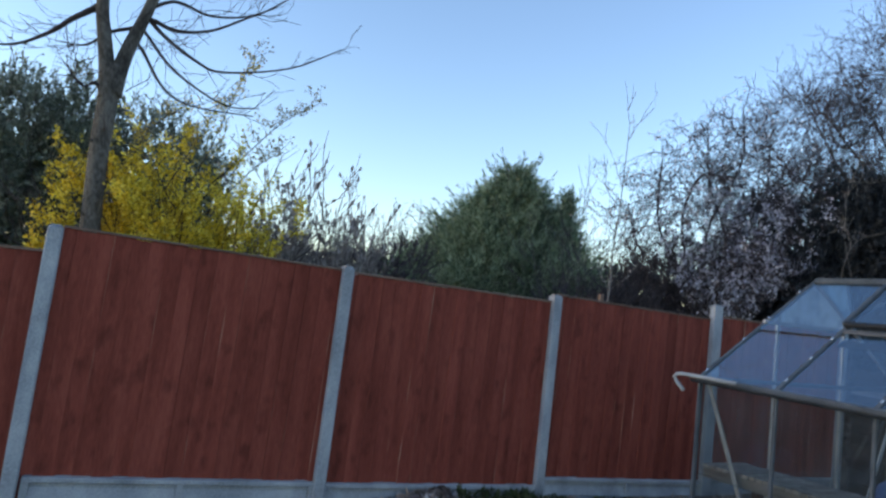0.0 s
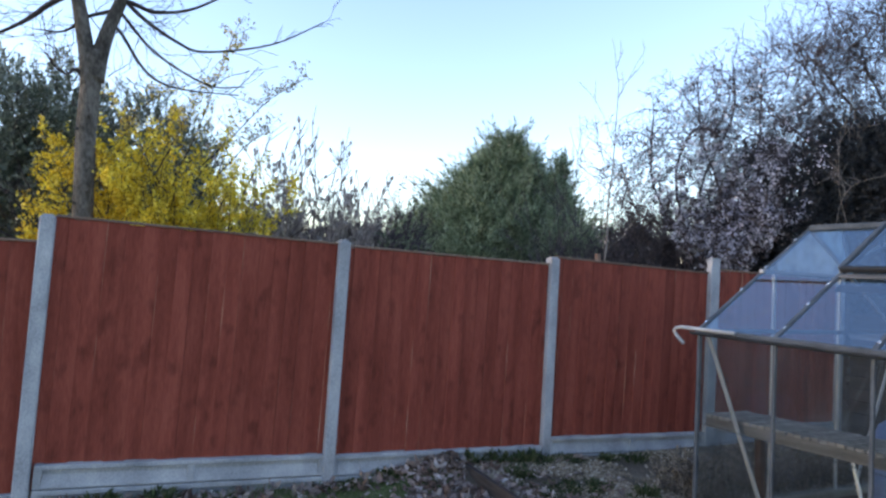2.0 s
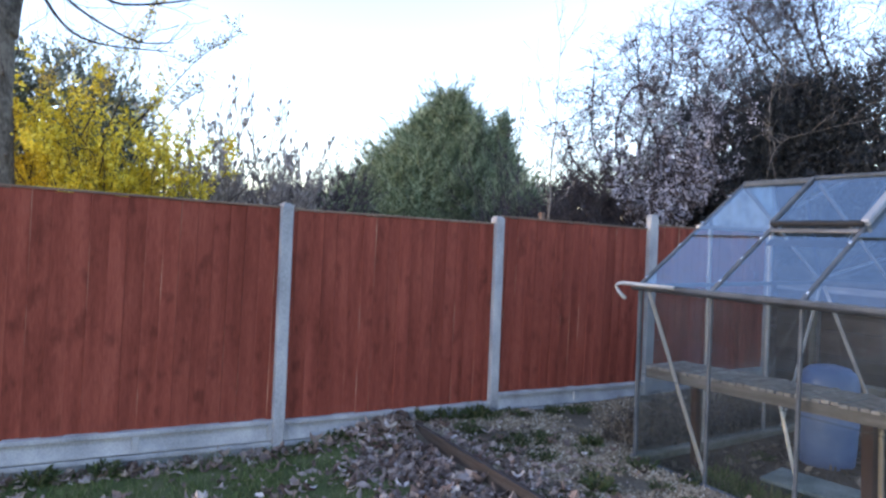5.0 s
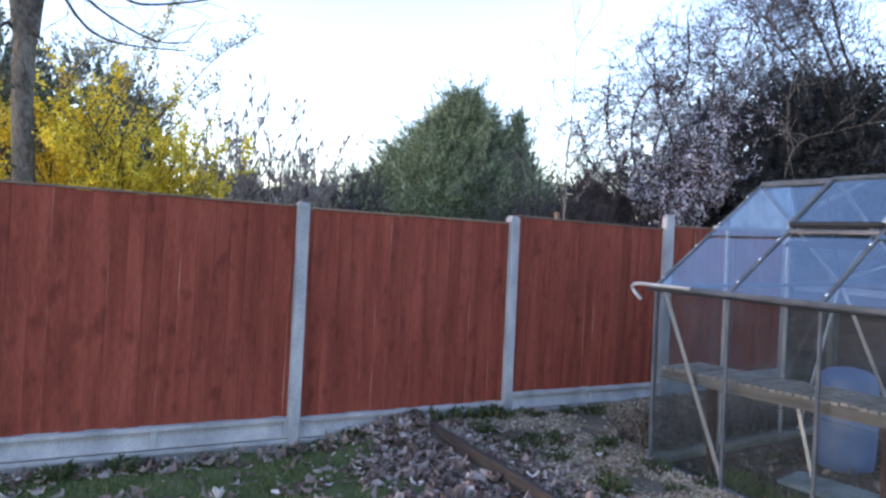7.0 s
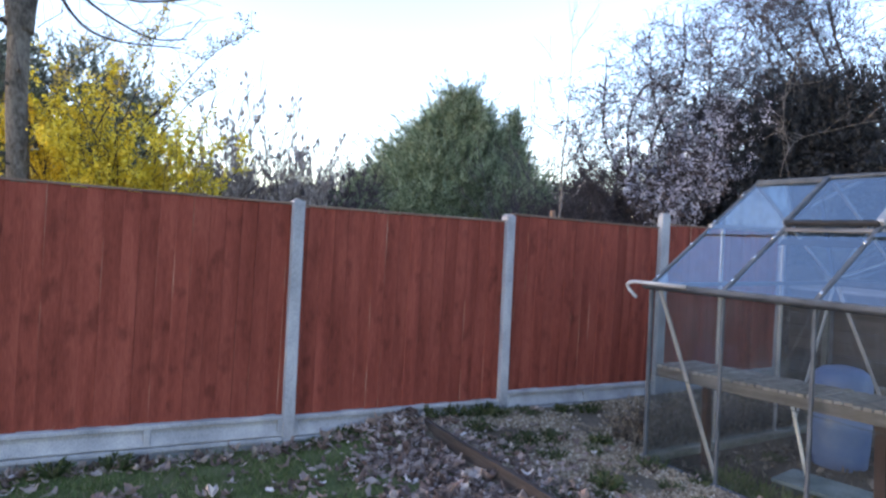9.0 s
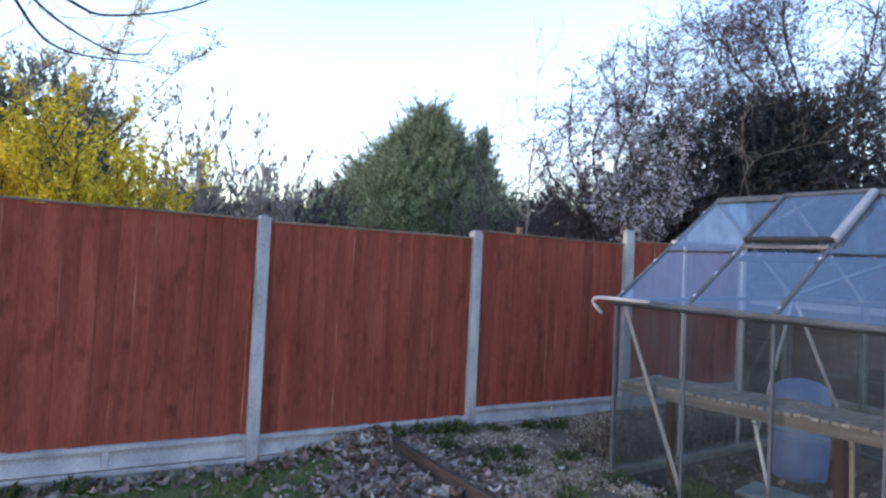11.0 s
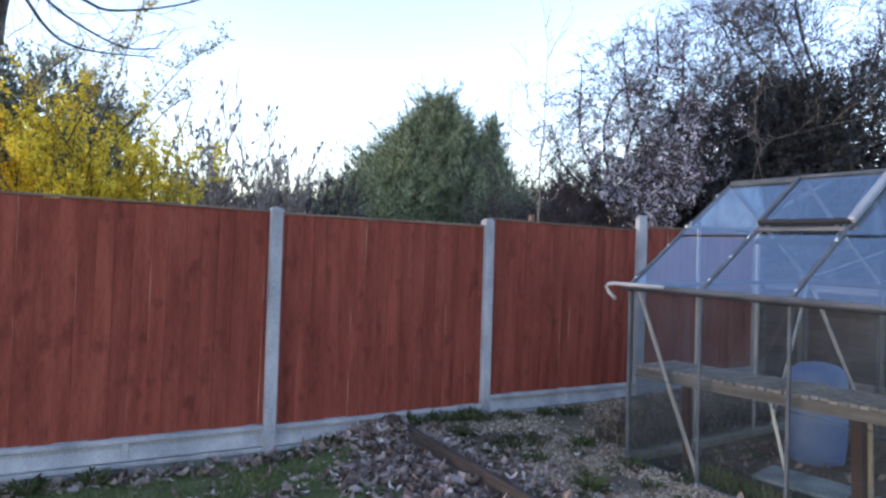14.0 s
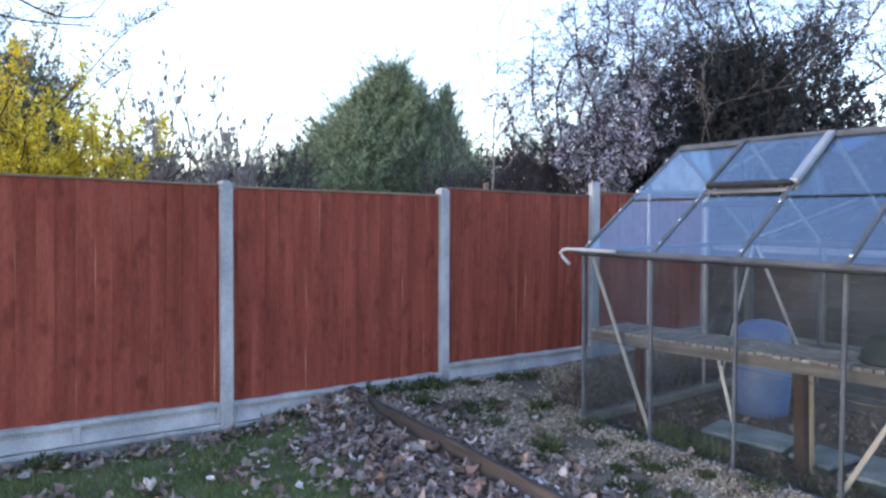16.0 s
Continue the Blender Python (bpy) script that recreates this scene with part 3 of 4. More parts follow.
    for i, y in enumerate(ys[:4]):
        for s in ((0.06, 0.36, 0.58, 0.86) if i == 0 else (0.08, 0.27, 0.44, 0.78, 0.83) if i == 1 else (0.05, 0.42) if i == 2 else (0.05, 0.45, 0.8)):
            ob = part("clip", cm, None, g)
            q = slope_n.to_track_quat("Z", "Y").to_matrix().to_4x4()
            q.translation = Vector((GX0 + (GXR - GX0) * s, y, ZE + (ZR - ZE) * s + 0.002)) + slope_n * 0.012
            ob.matrix_basis = q
    # overflow pipe at the gutter's end, bent down
    pts = [(GX0 - 0.03, GY0 - 0.32, ZE + 0.012), (GX0 - 0.03, GY0 + 0.14, ZE + 0.012), (GX0 - 0.03, GY0 + 0.19, ZE + 0.004), (GX0 - 0.03, GY0 + 0.215, ZE - 0.018),
           (GX0 - 0.03, GY0 + 0.19, ZE - 0.05), (GX0 - 0.03, GY0 + 0.12, ZE - 0.1)]
    ms = Mesher()
    ms.tube(pts, 0.014, 8)
    add("overflow_pipe", ms, M_PIPE, g, "grey-white plastic pipe bent down at the gutter end", True)


build_greenhouse()


def build_bench():
    root = thing("potting_bench", "weathered grey slatted wooden staging bench inside the greenhouse", "bench", at=pose(0, 0, -0.081, -1.8, 0, 0))
    x0, x1, y0, y1, zt = GX0 + 0.07, GX0 + 0.46, GY0 - 0.03, GYE + 0.1, 0.64
    ms = Mesher()
    ms.box((x0, y1, zt - 0.088), (x0 + 0.025, y0, zt - 0.021), 0.003)
    part("front_rail", ms, M_BENCHRAIL, root)
    ms = Mesher()
    ms.box((x1 - 0.025, y1, zt - 0.105), (x1, y0, zt - 0.021), 0.003)
    part("back_rail", ms, M_BENCHRAIL, root)
    sl = Mesher()
    sl.box((-0.006, -0.0235, -0.02), (x1 - x0 + 0.01, 0.0235, 0), 0.004)
    sm = sl.mesh("slat", M_BENCH)
    y = y0 - 0.03
    while y > y1 + 0.03:
        part("slat", sm, None, root, at=pose(x0 + rnd(-0.006, 0.006), y, zt + rnd(-0.003, 0.003), rnd(-3, 3), 0, rnd(-1.5, 1.5)))
        y -= 0.0535 + rnd(-0.003, 0.003)
    for (lx, ly, m, w) in ((4.60, -2.68, M_BENCHLEG, 0.066), (x1 - 0.06, -1.52, M_BENCHLEG, 0.05), (4.628, -2.727, M_PALELEG, 0.024), (x0 + 0.06, -3.6, M_BENCHLEG, 0.07)):
        ms = Mesher()
        ms.box((lx - w / 2, ly - w / 2, -0.2), (lx + w / 2, ly + w / 2, zt - 0.022), 0.004)
        part("leg", ms, m, root)


build_bench()


def build_barrel():
    r = thing("water_barrel", "blue plastic water barrel with a domed top inside the greenhouse", "barrel", at=pose(5.56, -1.88, -0.155))
    ms = Mesher()
    ms.revolve([(0.0, 0), (0.17, 0), (0.19, 0.02), (0.2, 0.15), (0.205, 0.3), (0.209, 0.32), (0.205, 0.34), (0.205, 0.56), (0.2, 0.63), (0.18, 0.7), (0.14, 0.735), (0.07, 0.752), (0.0, 0.755)], 28)
    part("body", ms, M_BARREL, r, smooth=True)


build_barrel()


def build_slab(x, y, w, d, rz, z, lab):
    ms = Mesher()
    ms.box((-w / 2, -d / 2, -0.025), (w / 2, d / 2, 0.0), 0.006)
    # sides below the top take the painted shade colour
    ms.box((-w / 2 + 0.004, -d / 2 + 0.004, -0.13), (w / 2 - 0.004, d / 2 - 0.004, -0.024), 0.004, mi=1)
    tagged(part("paving_slab", ms, (M_SLAB, M_SLABSIDE), at=pose(x, y, z, rnd(-1, 1), rnd(-1, 1), rz)), lab, "paving slab", "slabs on the greenhouse floor")


build_slab(4.81, -2.22, 0.33, 0.54, 9, -0.07, "greenish mossy concrete slab on the earth floor")
build_slab(4.84, -2.7, 0.33, 0.27, -5, -0.085, "greenish mossy concrete slab on the earth floor")
build_slab(4.82, -3.1, 0.42, 0.36, 6, -0.06, "pale concrete slab lying nearer the greenhouse door")


def build_stake():
    ms = Mesher()
    a, b = Vector((4.75, -2.0, 0.46)), Vector((4.77, -2.12, -0.03))
    ms.tube([a, a.lerp(b, 0.4), b], 0.012, 8)
    ms.tube([a.lerp(b, 0.42), a.lerp(b, 0.45)], 0.0145, 8)
    tagged(part("white_stake", ms, M_WHITE, smooth=True), "white painted metal stake leaning under the bench", "stake")


build_stake()


def build_pot():
    root = thing("plastic_tray", "dark green upturned plastic bowl lying on the slatted bench", "bowl", at=pose(4.43, -3.24, 0.663, -1.8, 0, 20))
    ms = Mesher()
    ms.revolve([(0.0, 0.0), (0.165, 0.0), (0.175, 0.012), (0.165, 0.025), (0.16, 0.07), (0.15, 0.075), (0.145, 0.11), (0.12, 0.14), (0.08, 0.15), (0.0, 0.152)], 22)
    part("bowl", ms, M_DARKPLAST, root, smooth=True)


build_pot()


def build_dry_plants():
    random.seed(140)
    ms = Mesher()
    for _ in range(650):
        x, y = rnd(4.25, 6.4), rnd(-1.2, -0.75)
        z = -0.07
        h = rnd(0.04, 0.3)
        d = Vector((rnd(-0.4, 0.4), rnd(-0.4, 0.4), 1)).normalized()
        p = Vector((x, y, z))
        ms.tube([p, p + d * h * 0.5, p + d * h + rvec() * 0.05], [0.004, 0.003, 0.002], 3, cap=False)
        for k in range(8):
            a = (rvec() + Vector((0, 0, -0.3))).normalized()
            ms.leaf(p + d * h * rnd(0.1, 1), a, a.cross(rvec()), rnd(0.02, 0.055), rnd(0.01, 0.025))
    for _ in range(1500):
        x, y = rnd(4.25, 6.2), rnd(-3.7, -1.36)
        a = (rvec() + Vector((0, 0, 0.2))).normalized()
        ms.leaf(Vector((x, y, -0.14)), a, a.cross(rvec()), rnd(0.04, 0.09), rnd(0.02, 0.05))
    tagged(part("dry_plants", ms, L_DRY), "dried brown plant stems and litter around the greenhouse", "dry plants", kind="stuff")


build_dry_plants()


# ---- old fence and low wall beyond the greenhouse ----
def build_old_fence():
    root = thing("old_fence", "old grey horizontal-board timber fence behind the greenhouse", "fence")
    x = 7.62
    for y0, ln in ((-0.1, 0.41), (-0.57, 0.75), (-1.38, 0.86), (-2.3, 0.86)):
        sl = Mesher()
        sl.box((0, -ln, 0), (0.018, 0, 0.125), 0.003)
        sm = sl.mesh("board", M_OLDFENCE)
        for i in range(10):
            part("board", sm, None, root, at=pose(x + (0.006 if i % 2 else 0), y0, -0.05 + i * 0.132, rnd(-0.3, 0.3), 0, 0))
        ms = Mesher()
        ms.box((x - 0.05, y0 - ln - 0.06, -0.3), (x + 0.02, y0 - ln, 1.34), 0.005)
        part("fence_post", ms, M_OLDCONC, root, "pale grey post")
    ms = Mesher()
    ms.box((x - 0.03, -2.95, 1.0), (x - 0.004, -0.1, 1.07), 0.003)
    part("rail", ms, M_BENCH, root)


build_old_fence()


def build_low_wall():
    ms = Mesher()
    ms.box((7.0, -3.6, -0.4), (7.12, -1.15, 0.2), 0.012)
    tagged(part("low_wall", ms, M_OLDCONC), "low pale concrete wall of a raised bed", "wall")


build_low_wall()


# ---- plants ----
def limb(ms, pts, r0, r1, sides=6):
    """A tapered limb through a few control points, smoothed."""
    p = [Vector(q) for q in pts]
    p = [p[0] * 2 - p[1]] + p + [p[-1] * 2 - p[-2]]
    out = []
    for i in range(1, len(p) - 2):
        for k in range(5):
            t = k / 5
            a, b, c, d = p[i - 1], p[i], p[i + 1], p[i + 2]
            out.append(0.5 * ((2 * b) + (c - a) * t + (2 * a - 5 * b + 4 * c - d) * t * t + (3 * b - a - 3 * c + d) * t ** 3))
    out.append(p[-2])
    n = len(out)
    ms.tube(out, [r0 + (r1 - r0) * (i / (n - 1)) ** 0.8 for i in range(n)], sides)
    return out


def twig(ms, p, d, length, r, depth, wander=0.25, up=0.0, kids=3, spread=0.7, tips=None, segs=5, ratio=0.55, curl=0.0, thin=0.0022):
    """A wandering twig that splits; tips collects points along it for buds and leaves."""
    p, d = Vector(p), Vector(d).normalized()
    pts, step = [p.copy()], length / segs
    axis = rvec()
    for i in range(segs):
        d = (d + rvec() * wander + Vector((0, 0, up))).normalized()
        if curl:
            d = (Matrix.Rotation(curl * rnd(0.4, 1.3), 3, axis) @ d).normalized()
        p = p + d * step
        pts.append(p.copy())
        if tips is not None and (depth == 0 or i > 1):
            tips.append((p.copy(), d.copy(), depth))
    n = len(pts)
    ms.tube(pts, [max(r * (1 - 0.75 * i / (n - 1)), thin) for i in range(n)], 4 if r > 0.006 else 3, cap=False)
    if depth > 0:
        for k in range(kids):
            i = random.randint(1, n - 1)
            nd = (pts[i] - pts[i - 1]).normalized()
            s = (nd + rvec() * spread).normalized()
            twig(ms, pts[i], s, length * ratio * rnd(0.7, 1.25), max(r * 0.55, 0.0015), depth - 1, wander, up, kids, spread, tips, segs, ratio, curl, thin)


def scatter_leaves(ms, tips, n, size, spread, aspect=0.5, droop=0.0):
    for _ in range(n):
        p, d, _k = random.choice(tips)
        q = p + rvec() * spread * random.random()
        a = (d + rvec() * 1.1 + Vector((0, 0, -droop))).normalized()
        s = a.cross(rvec())
        if s.length < 1e-3:
            continue
        ln = size * rnd(0.6, 1.4)
        ms.leaf(q, a, s, ln, ln * aspect)


def plant(name, label, category, wood, wood_mat, crowns, group=""):
    root = thing(name, label, category, group)
    part("trunk" if "tree" in name or "sapling" in name else "branchwork", wood, wood_mat, root, smooth=True)
    for cname, ms, m in crowns:
        part(cname, ms, m, root)
    return root


# bare tree with a forked trunk and long drooping limbs
def build_bare_tree():
    random.seed(11)
    Y = 2.5
    w, tw = Mesher(), Mesher()
    limb(w, [(-0.01, Y, -0.4), (-0.03, Y, 0.8), (-0.03, Y, 1.86), (-0.05, Y, 2.6), (-0.04, Y, 3.1), (-0.02, Y, 3.5)], 0.098, 0.088, 12)
    limb(w, [(-0.05, Y, 3.15), (-0.09, Y, 3.45), (-0.16, Y, 3.8), (-0.21, Y, 4.1), (-0.25, Y + 0.05, 4.9), (-0.2, Y + 0.1, 5.8)], 0.085, 0.045, 10)
    limb(w, [(-0.01, Y, 3.2), (0.03, Y, 3.5), (0.1, Y, 3.8), (0.19, Y, 4.1), (0.36, Y - 0.05, 4.8), (0.5, Y, 5.7)], 0.09, 0.04, 10)
    limbs = [((0.13, 3.95), (0.24, 4.04), (0.48, 3.99), (0.81, 4.08), (1.15, 4.31), (1.45, 4.52)),
             ((0.19, 4.07), (0.39, 3.91), (0.72, 3.74), (1.0, 3.7), (1.68, 3.92), (2.23, 4.28)),
             ((0.12, 3.78), (0.2, 3.71), (0.39, 3.43), (0.57, 3.29), (0.85, 3.25), (1.35, 3.28)),
             ((0.15, 3.95), (0.23, 3.87), (0.46, 3.63), (0.76, 3.45), (1.09, 3.34), (1.41, 3.39)),
             ((-0.19, 4.11), (-0.27, 4.04), (-0.46, 3.89), (-0.65, 3.71), (-0.99, 3.52), (-1.6, 3.5)),
             ((0.1, 3.92), (-0.12, 3.83), (-0.31, 3.67), (-0.55, 3.66)),
             ((-0.1, 3.2), (-0.17, 3.28), (-0.25, 3.21), (-0.38, 3.29)),
             ((0.2, 4.15), (0.45, 4.3), (0.8, 4.25), (1.25, 4.4), (1.7, 4.8)),
             ((-0.2, 4.3), (-0.5, 4.45), (-0.9, 4.3), (-1.4, 4.4)),
             ((0.25, 4.4), (0.7, 4.7), (1.2, 4.75), (1.8, 5.1))]
    radii = (0.026, 0.02, 0.017, 0.017, 0.034, 0.018, 0.018, 0.018, 0.018, 0.02)
    for pts, r in zip(limbs, radii):
        yy = rnd(-0.25, 0.25)
        n = len(pts)
        path = limb(tw, [(x, Y + yy * i / (n - 1), z) for i, (x, z) in enumerate(pts)], r * 1.3, 0.007, 6)
        for k in range(10):
            i = random.randint(4, len(path) - 1)
            d = (path[i] - path[i - 1]).normalized()
            twig(tw, path[i], d + rvec() * 0.8 + Vector((0, 0, 0.15)), rnd(0.15, 0.45), 0.0045, 1, 0.28, 0.06, 3, 0.8, None, 5, 0.6, 0.0, 0.0026)
    for k in range(20):
        z = rnd(3.1, 5.5)
        twig(tw, (rnd(-0.2, 0.3), Y, z), Vector((rnd(-1, 1), rnd(-0.6, 0.6), rnd(-0.1, 0.4))), rnd(0.4, 0.9), 0.006, 1, 0.25, 0.05, 3, 0.8, None, 6)
    for i in range(14):
        w.tube([(-0.03 + 0.1 * math.cos(i), Y + 0.1 * math.sin(i), 1.5 + i * 0.12), (-0.03 + 0.13 * math.cos(i), Y + 0.13 * math.sin(i), 1.52 + i * 0.12)], 0.014, 5)
    root = thing("bare_tree", "leafless grey-barked tree with a forked trunk and drooping limbs", "tree", at=pose(0.05, 0, 0))
    part("trunk", w, M_BARK, root, smooth=True)
    part("crown", tw, M_TWIG, root, "bare dark twigs")


build_bare_tree()


def build_forsythia():
    random.seed(5)
    w, fl, tips = Mesher(), Mesher(), []
    for k in range(70):
        bx, by = rnd(0.1, 1.5), rnd(2.8, 3.7)
        d = Vector((rnd(-0.5, 0.5), rnd(-0.3, 0.2), 1))
        ln = rnd(1.7, 2.75) if bx < 1.1 else rnd(1.5, 2.2)
        twig(w, (bx, by, -0.1), d, ln, 0.012, 2, 0.1, 0.03, 5, 0.75, tips, 8, 0.32)
    tips = [t for t in tips if t[0].z > 1.2 and -0.5 < t[0].x < 2.1 and t[0].z < 3.2 - 0.45 * max(0, t[0].x - 1.2) and not (t[0].y < 2.72 and abs(t[0].x) < 0.16)]
    # long sprays that reach up past the tree
    spray = []
    for pts in (((0.75, 2.9, 2.2), (1.0, 2.9, 2.8), (1.2, 2.9, 3.5), (1.39, 2.9, 4.15)), ((0.9, 3.0, 2.3), (1.4, 3.0, 2.9), (1.8, 3.0, 3.4), (2.2, 3.0, 3.72)),
                ((0.6, 3.0, 2.3), (0.9, 3.0, 3.0), (1.05, 3.0, 3.4)), ((1.1, 3.0, 2.2), (1.5, 3.0, 2.75), (1.8, 3.0, 3.05)), ((0.2, 3.0, 2.4), (0.4, 3.0, 3.0), (0.72, 3.0, 3.35))):
        path = limb(w, pts, 0.009, 0.003, 5)
        for q in path[3:]:
            for _ in range(2):
                twig(w, q, Vector((rnd(-0.6, 0.8), rnd(-0.5, 0.5), 0.6)), rnd(0.1, 0.3), 0.003, 0, 0.2, 0, 0, 0, spray, 4)
    # flowers sit in clumps along the stems
    heavy = random.sample(tips, len(tips) // 9)
    for _ in range(2700):
        p, d, _k = random.choice(heavy if random.random() < 0.7 else tips)
        c, full = p + rvec() * 0.03, rnd(0.04, 0.075)
        for j in range(random.randint(6, 24)):
            q = c + d * rnd(-0.1, 0.1) + rvec() * full * random.random() ** 0.5
            a = rvec()
            ln = rnd(0.028, 0.052)
            fl.leaf(q, a, a.cross(rvec()), ln, ln * 0.6)
    bf, ol = Mesher(), Mesher()
    for _ in range(430):
        p, d, _k = random.choice(spray)
        ms = ol if p.x > 1.45 or random.random() < 0.3 else bf
        for j in range(random.randint(2, 7)):
            a = rvec()
            ms.leaf(p + rvec() * 0.04, a, a.cross(rvec()), rnd(0.025, 0.045), 0.022)
    plant("forsythia_bush", "forsythia bush covered in bright yellow flowers behind the fence", "bush", w, M_TWIG, [("blossom", fl, L_YELLOW), ("foliage", bf, L_BUFF), ("foliage", ol, L_OLIVE)])


build_forsythia()


def leafy_mass(name, label, blobs, leafmat, woodmat, n, size, seed, twigs=120, wisp=0.5, aspect=0.5, droop=0.0, category="hedge", base=0.0):
    """An evergreen of leafy shoots: shoots start inside uneven lobes and end past their surface."""
    random.seed(seed)
    w, lv = Mesher(), Mesher()
    for (cx, cy, cz, rx, ry, rz, share) in blobs:
        w.tube([(cx, cy, -0.2), (cx + rnd(-0.1, 0.1), cy, cz * 0.5), (cx, cy, cz)], [0.06, 0.045, 0.02], 7)
        for _ in range(int(n * share)):
            u = rvec()
            k = noise.noise(Vector((u.x * 2.1 + cx, u.y * 2.1 + cy, u.z * 2.1 + seed)))
            r = (0.72 + 0.35 * random.random() ** 0.6) * (1 + 0.3 * k)
            p = Vector((cx + u.x * rx * r, cy + u.y * ry * r, cz + u.z * rz * r))
            if p.z < base:
                continue
            out = (u + rvec() * 0.5 + Vector((0, 0, 0.45 - droop))).normalized()
            tw = size * rnd(1.5, 3.2)
            for j in range(7):
                a = (out + rvec() * 0.75).normalized()
                q = p + out * tw * j / 7
                ln = size * rnd(0.7, 1.3)
                lv.leaf(q, a, a.cross(rvec()), ln, ln * aspect)
        for _ in range(int(n * share * 0.5)):
            u = rvec() * rnd(0.25, 0.75)
            p = Vector((cx + u.x * rx, cy + u.y * ry, cz + u.z * rz))
            a = rvec()
            lv.leaf(p, a, a.cross(rvec()), size * 2.6, size * 2.0)
        for _ in range(int(twigs * share)):
            u = rvec()
            u.z = abs(u.z)
            p = Vector((cx + u.x * rx * 0.8, cy + u.y * ry * 0.8, cz + u.z * rz * 0.85))
            tl = []
            twig(w, p, u + Vector((0, 0, 0.7)), wisp * rnd(0.5, 1.2), 0.004, 1, 0.2, 0.05, 3, 0.7, tl, 5)
            scatter_leaves(lv, tl, 12, size * 0.7, 0.03, aspect)
    return plant(name, label, category, w, woodmat, [("foliage", lv, leafmat)])


def build_conifer():
    """A broad uneven cone of feathery shoots in tiers."""
    random.seed(21)
    cx, cy, h = 6.82, 7.0, 4.2
    w, lv = Mesher(), Mesher()
    limb(w, [(cx, cy, -0.2), (cx + 0.1, cy, 2.0), (cx + 0.6, cy, h - 0.3)], 0.14, 0.02, 8)

    def reach(z):
        f = max(0.0, h - z)
        return min(0.98 * f, 0.9 + 0.42 * f)

    def spray(p, out, ln, wide):
        side = out.cross(Vector((0, 0, 1)) + rvec() * 0.6).normalized()
        for j in range(8):
            t = j / 8
            sgn = 1 if j % 2 else -1
            d = (out + side * sgn * 0.75 * (1 - t) + rvec() * 0.22).normalized()
            l2 = ln * (0.55 - 0.25 * t)
            lv.leaf(p + out * ln * t, d, d.cross(rvec()), l2, wide)
    for _ in range(16000):
        z = 0.9 + (h - 1.0) * (1 - random.random() ** 0.62)
        a = rnd(0, 2 * math.pi)
        ca, sa = math.cos(a), math.sin(a)
        lob = 1 + 0.6 * noise.noise(Vector((ca * 1.5, sa * 1.5, z * 1.3))) + 0.42 * noise.noise(Vector((ca * 4.5, sa * 4.5, z * 3.0)))
        r = reach(z) * lob * (1 - 0.5 * random.random() ** 1.6)
        p = Vector((cx + 0.5 * smooth01(1.6, 4.0, z) + r * ca, cy + r * sa, z))
        out = (Vector((ca, sa, 0.8)).normalized() + rvec() * 0.45).normalized()
        spray(p, out, rnd(0.13, 0.32) * (0.8 if random.random() < 0.85 else 1.7), 0.022)
    # loose leaders along the outline
    for _ in range(1000):
        z = rnd(1.6, h + 0.05)
        a = rnd(0, 2 * math.pi)
        r = reach(z) * (0.95 + 0.5 * noise.noise(Vector((math.cos(a) * 3, math.sin(a) * 3, z * 2.5))))
        p = Vector((cx + 0.5 * smooth01(1.6, 4.0, z) + r * math.cos(a), cy + r * math.sin(a), z))
        out = (Vector((math.cos(a) * 0.7, math.sin(a) * 0.7, 0.8)) + rvec() * 0.35).normalized()
        ln = rnd(0.2, 0.42) if random.random() < 0.75 else rnd(0.45, 0.85)
        w.tube([p - out * 0.2, p + out * ln], [0.006, 0.003], 3, cap=False)
        for k in range(6):
            spray(p + out * ln * k / 6, (out + rvec() * 0.5).normalized(), 0.13, 0.018)
    # a looser second head beside the main one
    for _ in range(420):
        z = rnd(1.6, 3.75)
        a, q = rnd(0, 2 * math.pi), 0.7 * (1 - (z - 1.6) / 2.3) * random.random() ** 0.5
        p = Vector((cx + 1.45 + q * math.cos(a), cy - 0.5 + q * math.sin(a), z))
        out = (Vector((rnd(-0.2, 0.45), rnd(-0.4, 0.2), 0.9)) + rvec() * 0.3).normalized()
        ln = rnd(0.2, 0.5)
        w.tube([p - out * 0.15, p + out * ln], [0.006, 0.003], 3, cap=False)
        for k in range(5):
            spray(p + out * ln * k / 5, (out + rvec() * 0.6).normalized(), 0.14, 0.02)
    # the shaded inside
    for _ in range(3200):
        z = rnd(0.5, h - 0.35)
        a = rnd(0, 2 * math.pi)
        r = reach(z) * 0.7 * random.random() ** 0.5
        d = rvec()
        lv.leaf(Vector((cx + r * math.cos(a), cy + r * math.sin(a), z)), d, d.cross(rvec()), 0.22, 0.12)
    plant("conifer_tree", "bushy green cone-shaped conifer with feathery shoots", "tree", w, M_BARK, [("foliage", lv, L_CONIFER)])


build_conifer()

leafy_mass("evergreen_hedge", "grey-green evergreen hedge with wispy tops behind the fence",
           [(-2.2, 4.8, 1.85, 0.9, 0.6, 1.6, 0.3), (-1.2, 4.6, 2.1, 0.8, 0.6, 1.55, 0.3), (-0.5, 5.0, 2.45, 0.65, 0.5, 1.3, 0.25), (0.5, 5.3, 2.35, 0.9, 0.5, 1.35, 0.22), (1.0, 5.6, 2.3, 0.6, 0.4, 1.2, 0.1)],
           L_HEDGE, M_TWIG, 9000, 0.06, 3, 300, 0.5, 0.45)


